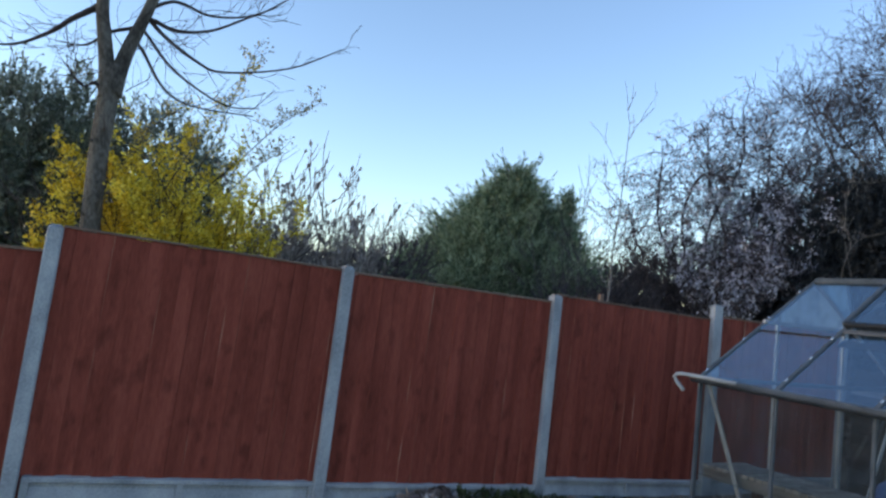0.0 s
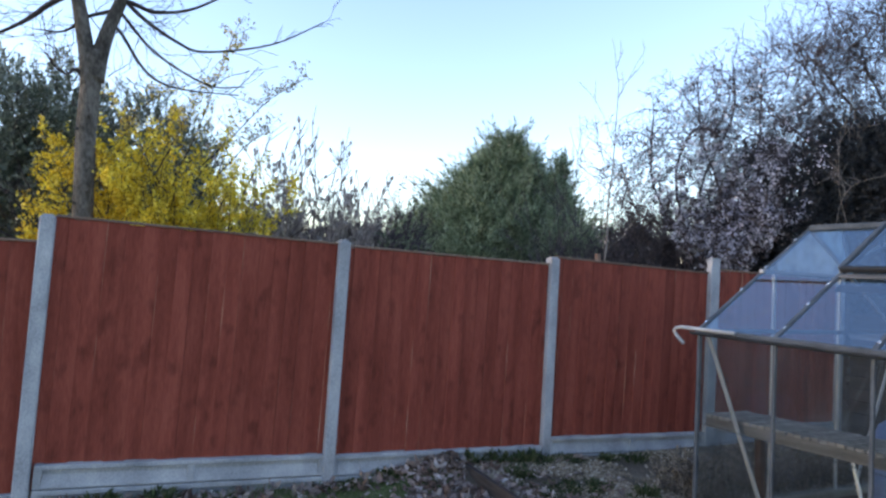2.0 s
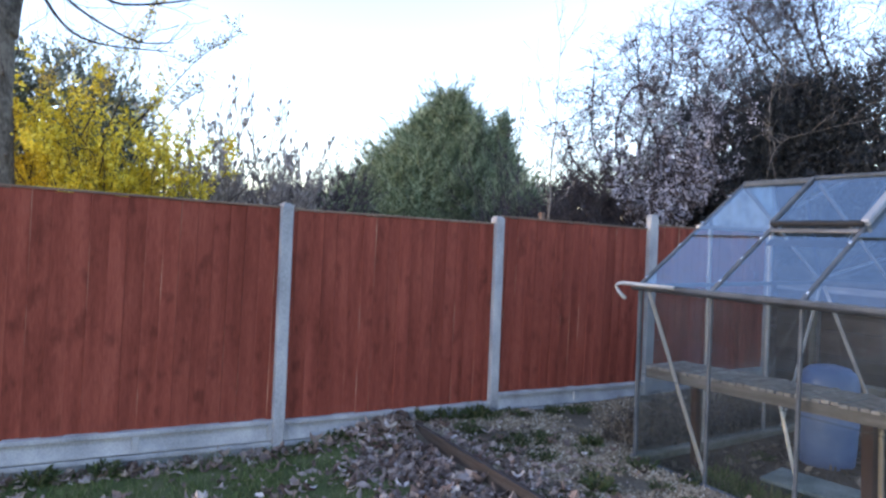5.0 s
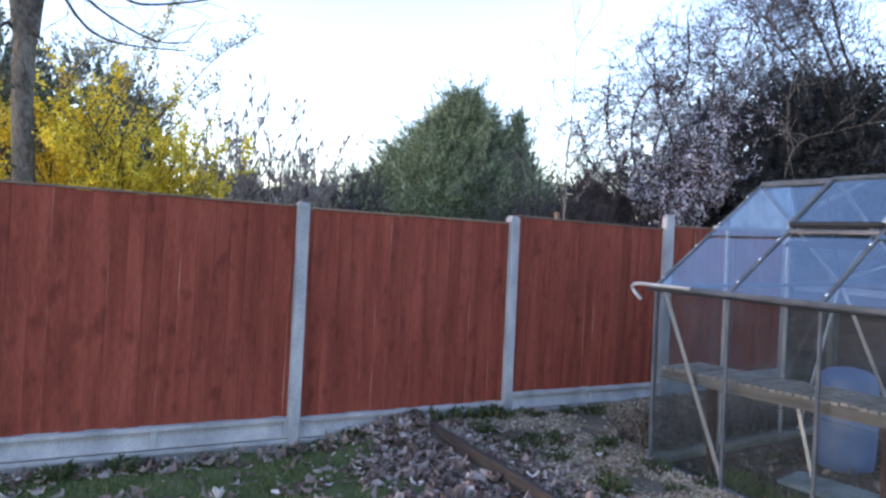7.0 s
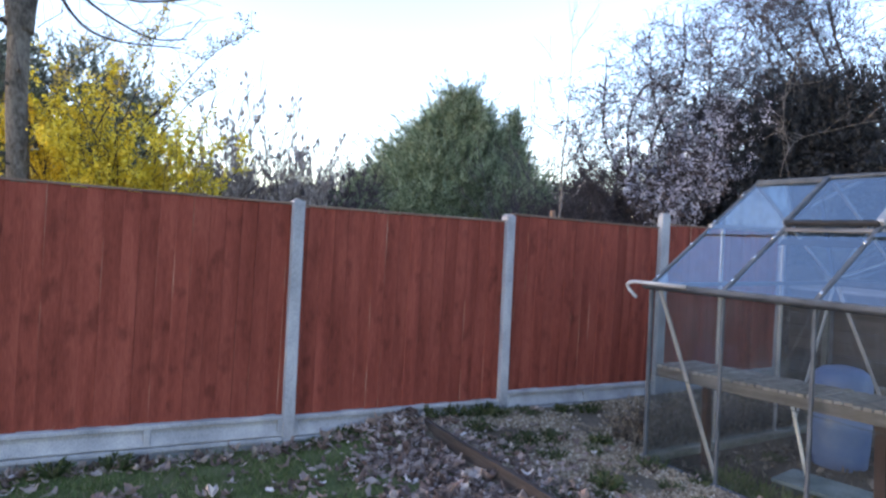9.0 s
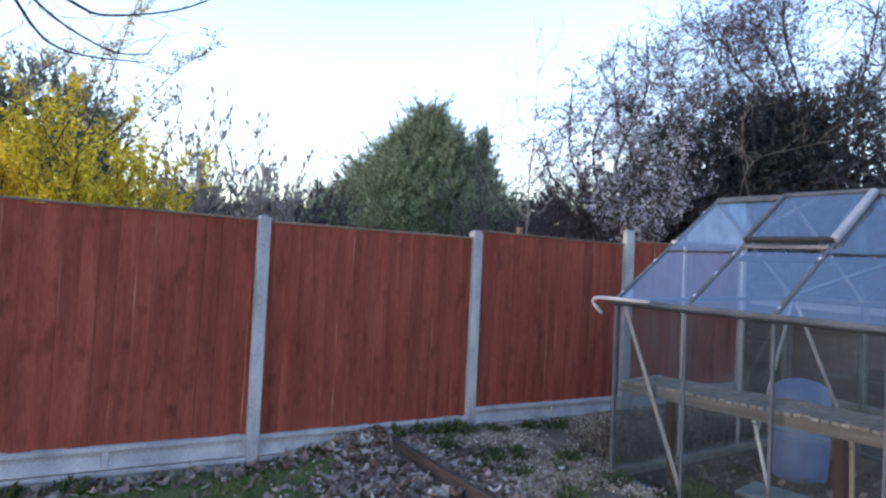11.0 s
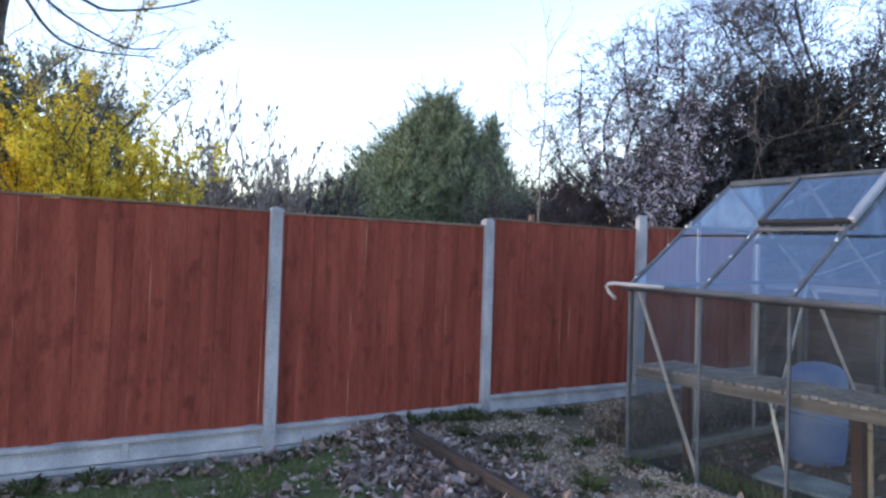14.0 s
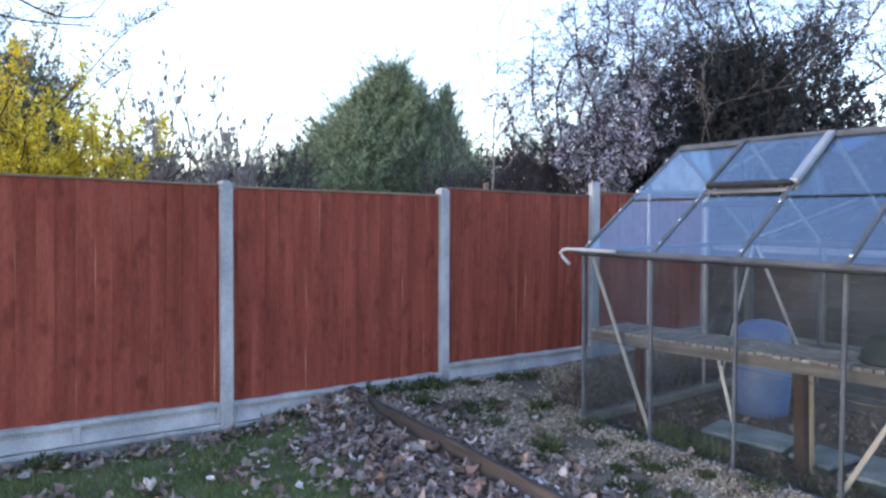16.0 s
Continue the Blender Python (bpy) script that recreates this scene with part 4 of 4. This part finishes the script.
def build_bud_shrub():
    random.seed(31)
    w, lv, tips = Mesher(), Mesher(), []
    for k in range(105):
        x = rnd(2.0, 3.45)
        hgt = rnd(1.8, 2.75) if 2.25 < x < 3.2 else rnd(1.4, 1.95)
        twig(w, (x, rnd(3.6, 4.4), -0.1), Vector((rnd(-0.25, 0.12), 0, 1)), hgt, 0.012, 2, 0.09, 0.03, 5, 0.65, tips, 8, 0.3, 0.0, 0.0045)
    tips = [t for t in tips if t[0].z > 1.4]
    for p, d, k in tips:
        if k == 0 and random.random() < 0.13:
            a = (d + rvec() * 0.3 + Vector((0, 0, 0.5))).normalized()
            lv.leaf(p, a, a.cross(rvec()), rnd(0.05, 0.12), 0.05)
    scatter_leaves(lv, [t for t in tips if t[0].z < 2.2], 3200, 0.032, 0.06, 0.5)
    plant("bud_shrub", "leafless shrub with large grey upright buds", "shrub", w, M_GREYTWIG, [("foliage", lv, L_BUD)])


build_bud_shrub()
leafy_mass("purple_shrub", "low dark purple-leaved shrub above the fence top", [(3.85, 4.2, 1.5, 0.55, 0.4, 0.8, 0.6), (3.3, 4.6, 1.4, 0.5, 0.4, 0.75, 0.4)],
           L_DARKRED, M_PURPLETWIG, 800, 0.042, 8, 140, 0.5, 0.5, category="shrub")
leafy_mass("far_hedge", "low dark hedge in the distance behind the gardens", [(8.3, 6.2, 1.4, 1.0, 0.6, 1.05, 0.35), (9.5, 6.0, 1.4, 1.1, 0.6, 1.1, 0.35), (10.4, 5.4, 1.1, 1.2, 0.7, 1.2, 0.3), (4.5, 8.0, 1.1, 1.3, 0.6, 1.1, 0.3), (2.6, 7.6, 1.1, 1.3, 0.6, 1.15, 0.3), (12.2, 4.2, 1.4, 1.3, 0.8, 1.5, 0.3)],
           L_DARKRED, M_PURPLETWIG, 6500, 0.08, 9, 150, 0.5, 0.5)


leafy_mass("dark_hedge", "low dark brown-leaved hedge beside the contorted blossom tree", [(6.3, 2.9, 1.1, 0.5, 0.4, 0.75, 0.4), (6.95, 2.5, 1.35, 0.55, 0.4, 0.9, 0.6)],
           L_DARKRED, M_TWIG, 1100, 0.05, 15, 60, 0.35, 0.45)


def build_sapling():
    random.seed(41)
    w, lv, tips = Mesher(), Mesher(), []
    path = limb(w, [(4.73, 0.5, -0.1), (4.725, 0.5, 1.5), (4.745, 0.5, 1.9), (4.74, 0.5, 2.2), (4.785, 0.5, 2.7), (4.82, 0.5, 3.5)], 0.015, 0.003, 6)
    for k in range(16):
        i = random.randint(6, len(path) - 1)
        twig(w, path[i], Vector((rnd(-1, 0.8), rnd(-0.5, 0.5), 0.8)), rnd(0.25, 0.6), 0.004, 1, 0.2, 0.06, 2, 0.7, tips, 6)
    scatter_leaves(lv, tips, 110, 0.03, 0.01)
    root = plant("sapling", "thin pale bare sapling tied to a stake behind the fence", "tree", w, M_PALETWIG, [("foliage", lv, L_BUD)])
    st = Mesher()
    st.box((4.30, 0.07, 0.9), (4.34, 0.11, 1.735), 0.004)
    part("stake", st, M_CAPWOOD, root, "short wooden stake showing over the fence")


build_sapling()


def build_brushwood():
    random.seed(45)
    w, lv, tips = Mesher(), Mesher(), []
    for k in range(50):
        x = rnd(5.45, 7.0)
        hgt = rnd(1.5, 2.2) if random.random() < 0.75 else rnd(2.3, 3.0)
        twig(w, (x, rnd(2.3, 3.0), -0.1), Vector((rnd(-0.25, 0.2), rnd(-0.1, 0.1), 1)), hgt, 0.01, 2, 0.1, 0.03, 5, 0.8, tips, 8, 0.34, 0.0, 0.0026)
    scatter_leaves(lv, [t for t in tips if t[0].z < 2.5], 1500, 0.035, 0.05)
    plant("brushwood_shrub", "thin leafless brushwood shrub with grey-brown twigs behind the fence", "shrub", w, M_PURPLETWIG, [("foliage", lv, L_DARKRED)])


build_brushwood()


def build_blossom_tree():
    """A contorted tree: twisting bare twigs above, pale blossom in its lower crown."""
    random.seed(51)
    w, lv, tips = Mesher(), Mesher(), []
    bx, by = 7.48, 1.9

    def at(u, z):
        """A point u to the side of the trunk, square to the diagonal of the garden, at height z."""
        return (bx + 0.68 * u + 0.12 * math.sin(5 * z + 3 * u), by - 0.74 * u + 0.12 * math.cos(4 * z), z)
    limb(w, [(bx, by, -0.2), (bx + 0.1, by, 1.0), (bx - 0.05, by, 1.9)], 0.1, 0.07, 9)
    for pts in (((0, 1.2), (-0.25, 2.3), (-0.36, 3.1), (-0.1, 3.62), (0.25, 3.5), (0.42, 3.1), (0.38, 2.6)),
                ((0, 1.3), (-0.55, 2.1), (-0.9, 2.6), (-1.05, 3.2)),
                ((0, 1.4), (0.12, 2.6), (0.05, 3.5), (-0.2, 4.3)),
                ((0, 1.3), (0.45, 2.4), (0.75, 3.3), (0.7, 4.2)),
                ((0, 1.5), (-0.1, 2.8), (0.2, 3.8), (0.45, 4.6)),
                ((0, 1.3), (-0.4, 2.2), (-0.65, 3.0), (-0.68, 3.9)),
                ((0, 1.2), (0.4, 2.0), (0.85, 2.6), (1.0, 3.4)),
                ((0, 1.2), (-0.5, 1.9), (-0.8, 2.1), (-1.1, 2.5))):
        path = limb(w, [at(*q) for q in pts], 0.026, 0.008, 7)
        for k in range(42):
            i = random.randint(3, len(path) - 1)
            twig(w, path[i], Vector((rnd(-0.8, 0.8), rnd(-0.8, 0.8), rnd(-0.3, 0.9))), rnd(0.35, 0.75), 0.007, 2, 0.3, 0.02, 4, 0.9, tips, 8, 0.55, 0.36, 0.0028)

    def keep(t, top):
        u = 0.68 * (t[0].x - bx) - 0.74 * (t[0].y - by)
        return u > -0.75 + 0.5 * random.random() and t[0].z > 2.75 - 1.5 * (u + 0.75) and t[0].z < top
    low = [t for t in tips if keep(t, 2.0 + 1.5 * random.random() ** 1.5)]
    mid = [t for t in tips if t[0].z >= 2.6]
    low = random.sample(low, len(low) // 3)
    for _ in range(3900):
        p, d, _k = random.choice(low)
        c = p + rvec() * 0.05
        for j in range(random.randint(2, 5)):
            a = rvec()
            lv.leaf(c + rvec() * 0.03, a, a.cross(rvec()), rnd(0.025, 0.045), 0.026)
    scatter_leaves(lv, mid, 2400, 0.034, 0.03, 0.7)
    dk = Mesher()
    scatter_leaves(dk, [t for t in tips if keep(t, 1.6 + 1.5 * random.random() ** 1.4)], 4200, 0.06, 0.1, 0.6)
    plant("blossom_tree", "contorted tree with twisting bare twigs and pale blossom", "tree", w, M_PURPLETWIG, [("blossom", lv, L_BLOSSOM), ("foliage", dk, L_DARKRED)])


build_blossom_tree()

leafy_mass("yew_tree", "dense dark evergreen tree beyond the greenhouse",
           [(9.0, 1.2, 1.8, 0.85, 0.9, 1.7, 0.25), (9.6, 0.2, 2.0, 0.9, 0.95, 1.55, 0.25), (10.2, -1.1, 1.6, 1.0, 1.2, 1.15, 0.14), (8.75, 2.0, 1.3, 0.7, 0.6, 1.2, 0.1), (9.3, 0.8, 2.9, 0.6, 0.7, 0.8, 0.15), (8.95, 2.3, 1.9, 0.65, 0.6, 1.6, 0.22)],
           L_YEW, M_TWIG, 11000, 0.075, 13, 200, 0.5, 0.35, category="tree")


def build_twiggy_tree():
    """A bare tree of many dark twigs standing behind the evergreen."""
    random.seed(61)
    w, tw = Mesher(), Mesher()
    bx, by = 10.4, 0.9
    limb(w, [(bx, by, -0.2), (bx + 0.1, by, 1.5), (bx, by, 3.0), (bx - 0.05, by, 4.2)], 0.1, 0.02, 9)
    for pts in (((bx, by, 2.6), (bx - 0.9, by + 0.9, 3.3), (bx - 1.6, by + 1.4, 3.9)), ((bx, by, 3.2), (bx - 0.8, by + 0.4, 4.2), (bx - 1.3, by + 0.6, 4.8)), ((bx, by, 3.4), (bx - 0.4, by + 0.3, 4.5), (bx - 0.9, by + 0.5, 5.4)),
                ((bx, by, 3.0), (bx - 0.5, by + 0.7, 3.9), (bx - 1.0, by + 1.1, 5.1)), ((bx, by, 3.4), (bx + 0.25, by - 0.6, 4.1), (bx + 0.3, by - 0.9, 5.8)),
                ((bx, by, 2.8), (bx + 0.2, by - 1.0, 3.6), (bx + 0.3, by - 1.8, 4.9)), ((bx, by, 3.8), (bx - 0.2, by + 0.3, 5.1), (bx - 0.2, by + 0.2, 6.1)),
                ((bx, by, 3.2), (bx - 0.7, by + 1.1, 3.8), (bx - 1.1, by + 1.8, 4.7)), ((bx, by, 2.6), (bx + 0.1, by - 1.2, 3.1), (bx - 0.1, by - 2.3, 3.5)),
                ((bx, by, 3.0), (bx, by - 0.9, 4.0), (bx + 0.1, by - 1.7, 5.6))):
        path = limb(w, pts, 0.022, 0.008, 7)
        for k in range(70):
            i = random.randint(2, len(path) - 1)
            twig(tw, path[i], Vector((rnd(-0.8, 0.8), rnd(-0.9, 0.9), rnd(-0.1, 1.0))), rnd(0.45, 0.95), 0.007, 2, 0.3, 0.03, 4, 0.9, None, 7, 0.55, 0.2, 0.0026)
    root = thing("twiggy_tree", "tall leafless tree with dense dark purple twigs", "tree")
    part("trunk", w, M_TWIG, root, smooth=True)
    part("crown", tw, M_PURPLETWIG, root, "dense bare twigs")


build_twiggy_tree()


def build_pale_shrub():
    """Long pale bare branches that arch in front of the evergreen."""
    random.seed(66)
    w = Mesher()
    for pts in (((7.9, 0.25, -0.1), (7.6, 0.1, 1.6), (7.45, -0.1, 2.55), (7.7, -0.48, 2.77), (8.0, -1.02, 2.88)),
                ((7.9, 0.25, -0.1), (7.9, 0.1, 1.8), (7.65, 0.1, 2.7), (7.6, 0.05, 3.5))):
        path = limb(w, pts, 0.0045, 0.0028, 6)
        for k in range(6):
            i = random.randint(10, len(path) - 1)
            twig(w, path[i], Vector((rnd(-0.8, 0.8), rnd(-0.8, 0.6), rnd(-0.1, 0.8))), rnd(0.25, 0.6), 0.005, 1, 0.25, 0.0, 2, 0.8, None, 6, 0.6, 0.0, 0.0032)
    root = thing("bare_shrub", "bare shrub with long pale arching branches beside dark evergreens", "shrub")
    part("branchwork", w, M_PALETWIG, root, smooth=True)


build_pale_shrub()


# ---- loose cover: grass, fallen leaves, stones, weeds ----
def build_grass():
    random.seed(71)
    ms = Mesher()
    for _ in range(70000):
        x, y = rnd(-1.2, SX - 0.03), -3.2 * random.random() ** 1.2 - 0.03
        if random.random() > 0.55 + 0.6 * noise.noise(Vector((x * 1.6, y * 1.6, 5.0))) - 0.75 * smooth01(2.1, 2.8, x):
            continue
        z = ground_z(x, y) - 0.004
        h = rnd(0.02, 0.06) * (1.4 if y > -0.12 else 1.0) * (0.8 + 0.7 * noise.noise(Vector((x * 4, y * 4, 1.0))))
        a = rnd(0, 6.28)
        wx, wy = 0.0032 * math.cos(a), 0.0032 * math.sin(a)
        lx, ly = rnd(-0.6, 0.6) * h, rnd(-0.6, 0.6) * h
        ms.add([(x - wx, y - wy, z), (x + wx, y + wy, z), (x + lx, y + ly, z + h)], [(0, 1, 2)])
    tagged(part("grass", ms, L_GRASS), "short patchy lawn grass", "grass", kind="stuff")


build_grass()


def build_fallen_leaves():
    random.seed(81)
    ms = Mesher()
    n = 0
    while n < 4700:
        x, y = rnd(-1.0, 4.1), -3.0 * random.random() ** 1.15 - 0.05
        k = noise.noise(Vector((x * 1.8, y * 1.8, 2.0)))
        if x < SX:
            dens = 0.02 + 0.5 * max(0.0, noise.noise(Vector((x * 4.5, y * 4.5, 7.0))) - 0.18) + 0.95 * smooth01(2.0, 2.6, x + 0.45 * k) + 0.4 * smooth01(-0.3, -0.06, y)
        else:
            dens = 0.035 + 0.6 * smooth01(3.5, 2.95, x + 0.35 * k) * smooth01(0.1, -0.3, y) + 0.08 * k
        if random.random() > dens or abs(x - SX) < 0.035:
            continue
        n += 1
        z = ground_z(x, y) + rnd(0.004, 0.03)
        ln = (0.028 + 0.09 * random.random() ** 1.9) * (0.8 if x > SX else 1.0)
        a = Matrix.Rotation(rnd(0, 6.28), 3, "Z") @ Matrix.Rotation(rnd(-0.55, 0.55), 3, "X") @ Matrix.Rotation(rnd(-0.55, 0.55), 3, "Y")
        wd, curl, c2 = ln * rnd(0.45, 0.8), rnd(-0.6, 1.0), rnd(-0.4, 0.5)
        vs = []
        for i, t in enumerate((0, 0.22, 0.42, 0.62, 0.8, 1.0)):
            ww = (0.05, 0.42, 0.3, 0.52, 0.25, 0.03)[i] * wd
            for s in (-1, 0, 1):
                v = Vector(((t - 0.5 + rnd(-0.06, 0.06)) * ln, s * ww * rnd(0.6, 1.35), curl * ln * (t - 0.5) ** 2 * 2 + (c2 * abs(s) + rnd(-0.08, 0.08)) * wd))
                vs.append(tuple(a @ v + Vector((x, y, z))))
        ms.add(vs, [(i * 3 + j, i * 3 + j + 1, i * 3 + j + 4, i * 3 + j + 3) for i in range(5) for j in range(2)])
    tagged(part("fallen_leaves", ms, L_DEAD), "dry curled brown and pinkish fallen leaves", "leaves", kind="stuff")


build_fallen_leaves()


def build_gravel():
    random.seed(91)
    ms = Mesher()
    n = 0
    while n < 22000:
        x, y = rnd(SX + 0.03, GX0 + 0.02), rnd(-3.3, -0.06)
        if random.random() < 0.22:
            x, y = rnd(GX0, 6.6), rnd(GY0 + 0.08, -0.06)
        if random.random() > (0.55 + 0.5 * smooth01(3.2, 3.8, x)) * (0.5 + 1.5 * noise.noise(Vector((x * 2.8, y * 2.8, 9.0)))):
            continue
        n += 1
        r = rnd(0.006, 0.017)
        z = ground_z(x, y) + r * 0.35
        m = Euler((rnd(0, 6), rnd(0, 6), rnd(0, 6))).to_matrix()
        sx, sy, sz = r * rnd(0.8, 1.3), r * rnd(0.7, 1.1), r * rnd(0.5, 0.8)
        vs = [tuple(m @ Vector(q) + Vector((x, y, z))) for q in ((sx, 0, 0), (-sx, 0, 0), (0, sy, 0), (0, -sy, 0), (0, 0, sz), (0, 0, -sz))]
        ms.add(vs, [(0, 2, 4), (2, 1, 4), (1, 3, 4), (3, 0, 4), (2, 0, 5), (1, 2, 5), (3, 1, 5), (0, 3, 5)])
    tagged(part("gravel", ms, L_STONE), "loose brown and buff pea gravel", "gravel", kind="stuff")


build_gravel()


def weed_mesh(k, n, h, wide):
    random.seed(100 + k)
    ms = Mesher()
    for _ in range(n):
        a = rnd(0, 6.28)
        d = Vector((math.cos(a) * rnd(0.2, 1), math.sin(a) * rnd(0.2, 1), rnd(0.3, 1.2))).normalized()
        p = Vector((math.cos(a), math.sin(a), 0)) * rnd(0, wide)
        ln = h * rnd(0.5, 1.1)
        ms.leaf(p, d, d.cross(rvec()), ln, ln * rnd(0.15, 0.4))
        q = p + d * ln * 0.7
        for _ in range(2):
            e = (d + rvec() * 0.8).normalized()
            ms.leaf(q, e, e.cross(rvec()), ln * 0.5, ln * 0.2)
    return ms.mesh("weed", L_WEED)


def build_weeds():
    meshes = [weed_mesh(0, 46, 0.12, 0.07), weed_mesh(1, 60, 0.08, 0.11), weed_mesh(2, 30, 0.16, 0.05), weed_mesh(3, 64, 0.06, 0.055)]
    blades = Mesher()
    for _ in range(150):
        a, r = rnd(0, 6.28), 0.1 * random.random() ** 0.5
        q, h = Vector((math.cos(a) * r, math.sin(a) * r, 0)), rnd(0.05, 0.13)
        d = Vector((rnd(-0.6, 0.6), rnd(-0.6, 0.6), 1)).normalized()
        blades.leaf(q, d, d.cross(rvec()), h, 0.007)
    tuft = blades.mesh("weed", L_GRASS)
    random.seed(120)
    spots = [(3.05, -0.1, 2), (3.25, -0.09, 0), (3.4, -0.12, 2), (3.55, -0.1, 0), (3.66, -0.14, 1), (3.9, -0.12, 1), (4.3, -0.16, 0), (4.55, -0.22, 1), (3.3, -0.35, 1),
             (3.75, -0.75, 1), (4.0, -1.0, 0), (3.45, -1.1, 1), (4.02, -1.5, 1), (3.8, -1.85, 1), (4.25, -1.75, 0), (4.4, -1.8, 1), (4.3, -1.95, 0), (4.35, -2.2, 0), (3.4, -1.7, 0),
             (4.08, -2.3, 1), (4.1, -2.75, 1), (1.98, -0.12, 1), (2.1, -0.1, 1), (2.3, -0.1, 0), (0.4, -0.1, 2), (0.75, -0.1, 0), (4.45, -2.5, 0), (4.4, -2.75, 1), (4.6, -3.0, 0), (5.2, -1.6, 1), (4.9, -1.55, 0), (4.33, -2.45, 0), (4.42, -2.62, 1), (4.36, -2.88, 0), (4.5, -2.95, 1), (4.62, -2.2, 1), (4.34, -3.05, 1)]
    for x, y in ((4.3, -1.72), (4.36, -1.84), (4.28, -1.95), (4.42, -2.0), (4.3, -2.08), (4.4, -2.2), (4.5, -1.78)):
        ob = part("weed", tuft, None, at=pose(x, y, ground_z(x, y) - 0.01, 0, 0, rnd(0, 360)) @ Matrix.Scale(rnd(0.8, 1.2), 4))
        tagged(ob, "bright green grass tuft growing along the greenhouse glass", "weed", "weeds")
    for _ in range(85):
        x, y = rnd(SX + 0.1, GX0 - 0.05), rnd(-2.9, -0.15)
        if noise.noise(Vector((x * 2.8, y * 2.8, 9.0))) < 0.12:
            spots.append((x, y, 3))
    for x, y, k in spots:
        ob = part("weed", meshes[k], None, at=pose(x, y, ground_z(x, y) - 0.01, 0, 0, rnd(0, 360)) @ Matrix.Scale(rnd(0.5, 0.95), 4))
        tagged(ob, "small green weed clump growing in the ground", "weed", "weeds")


build_weeds()
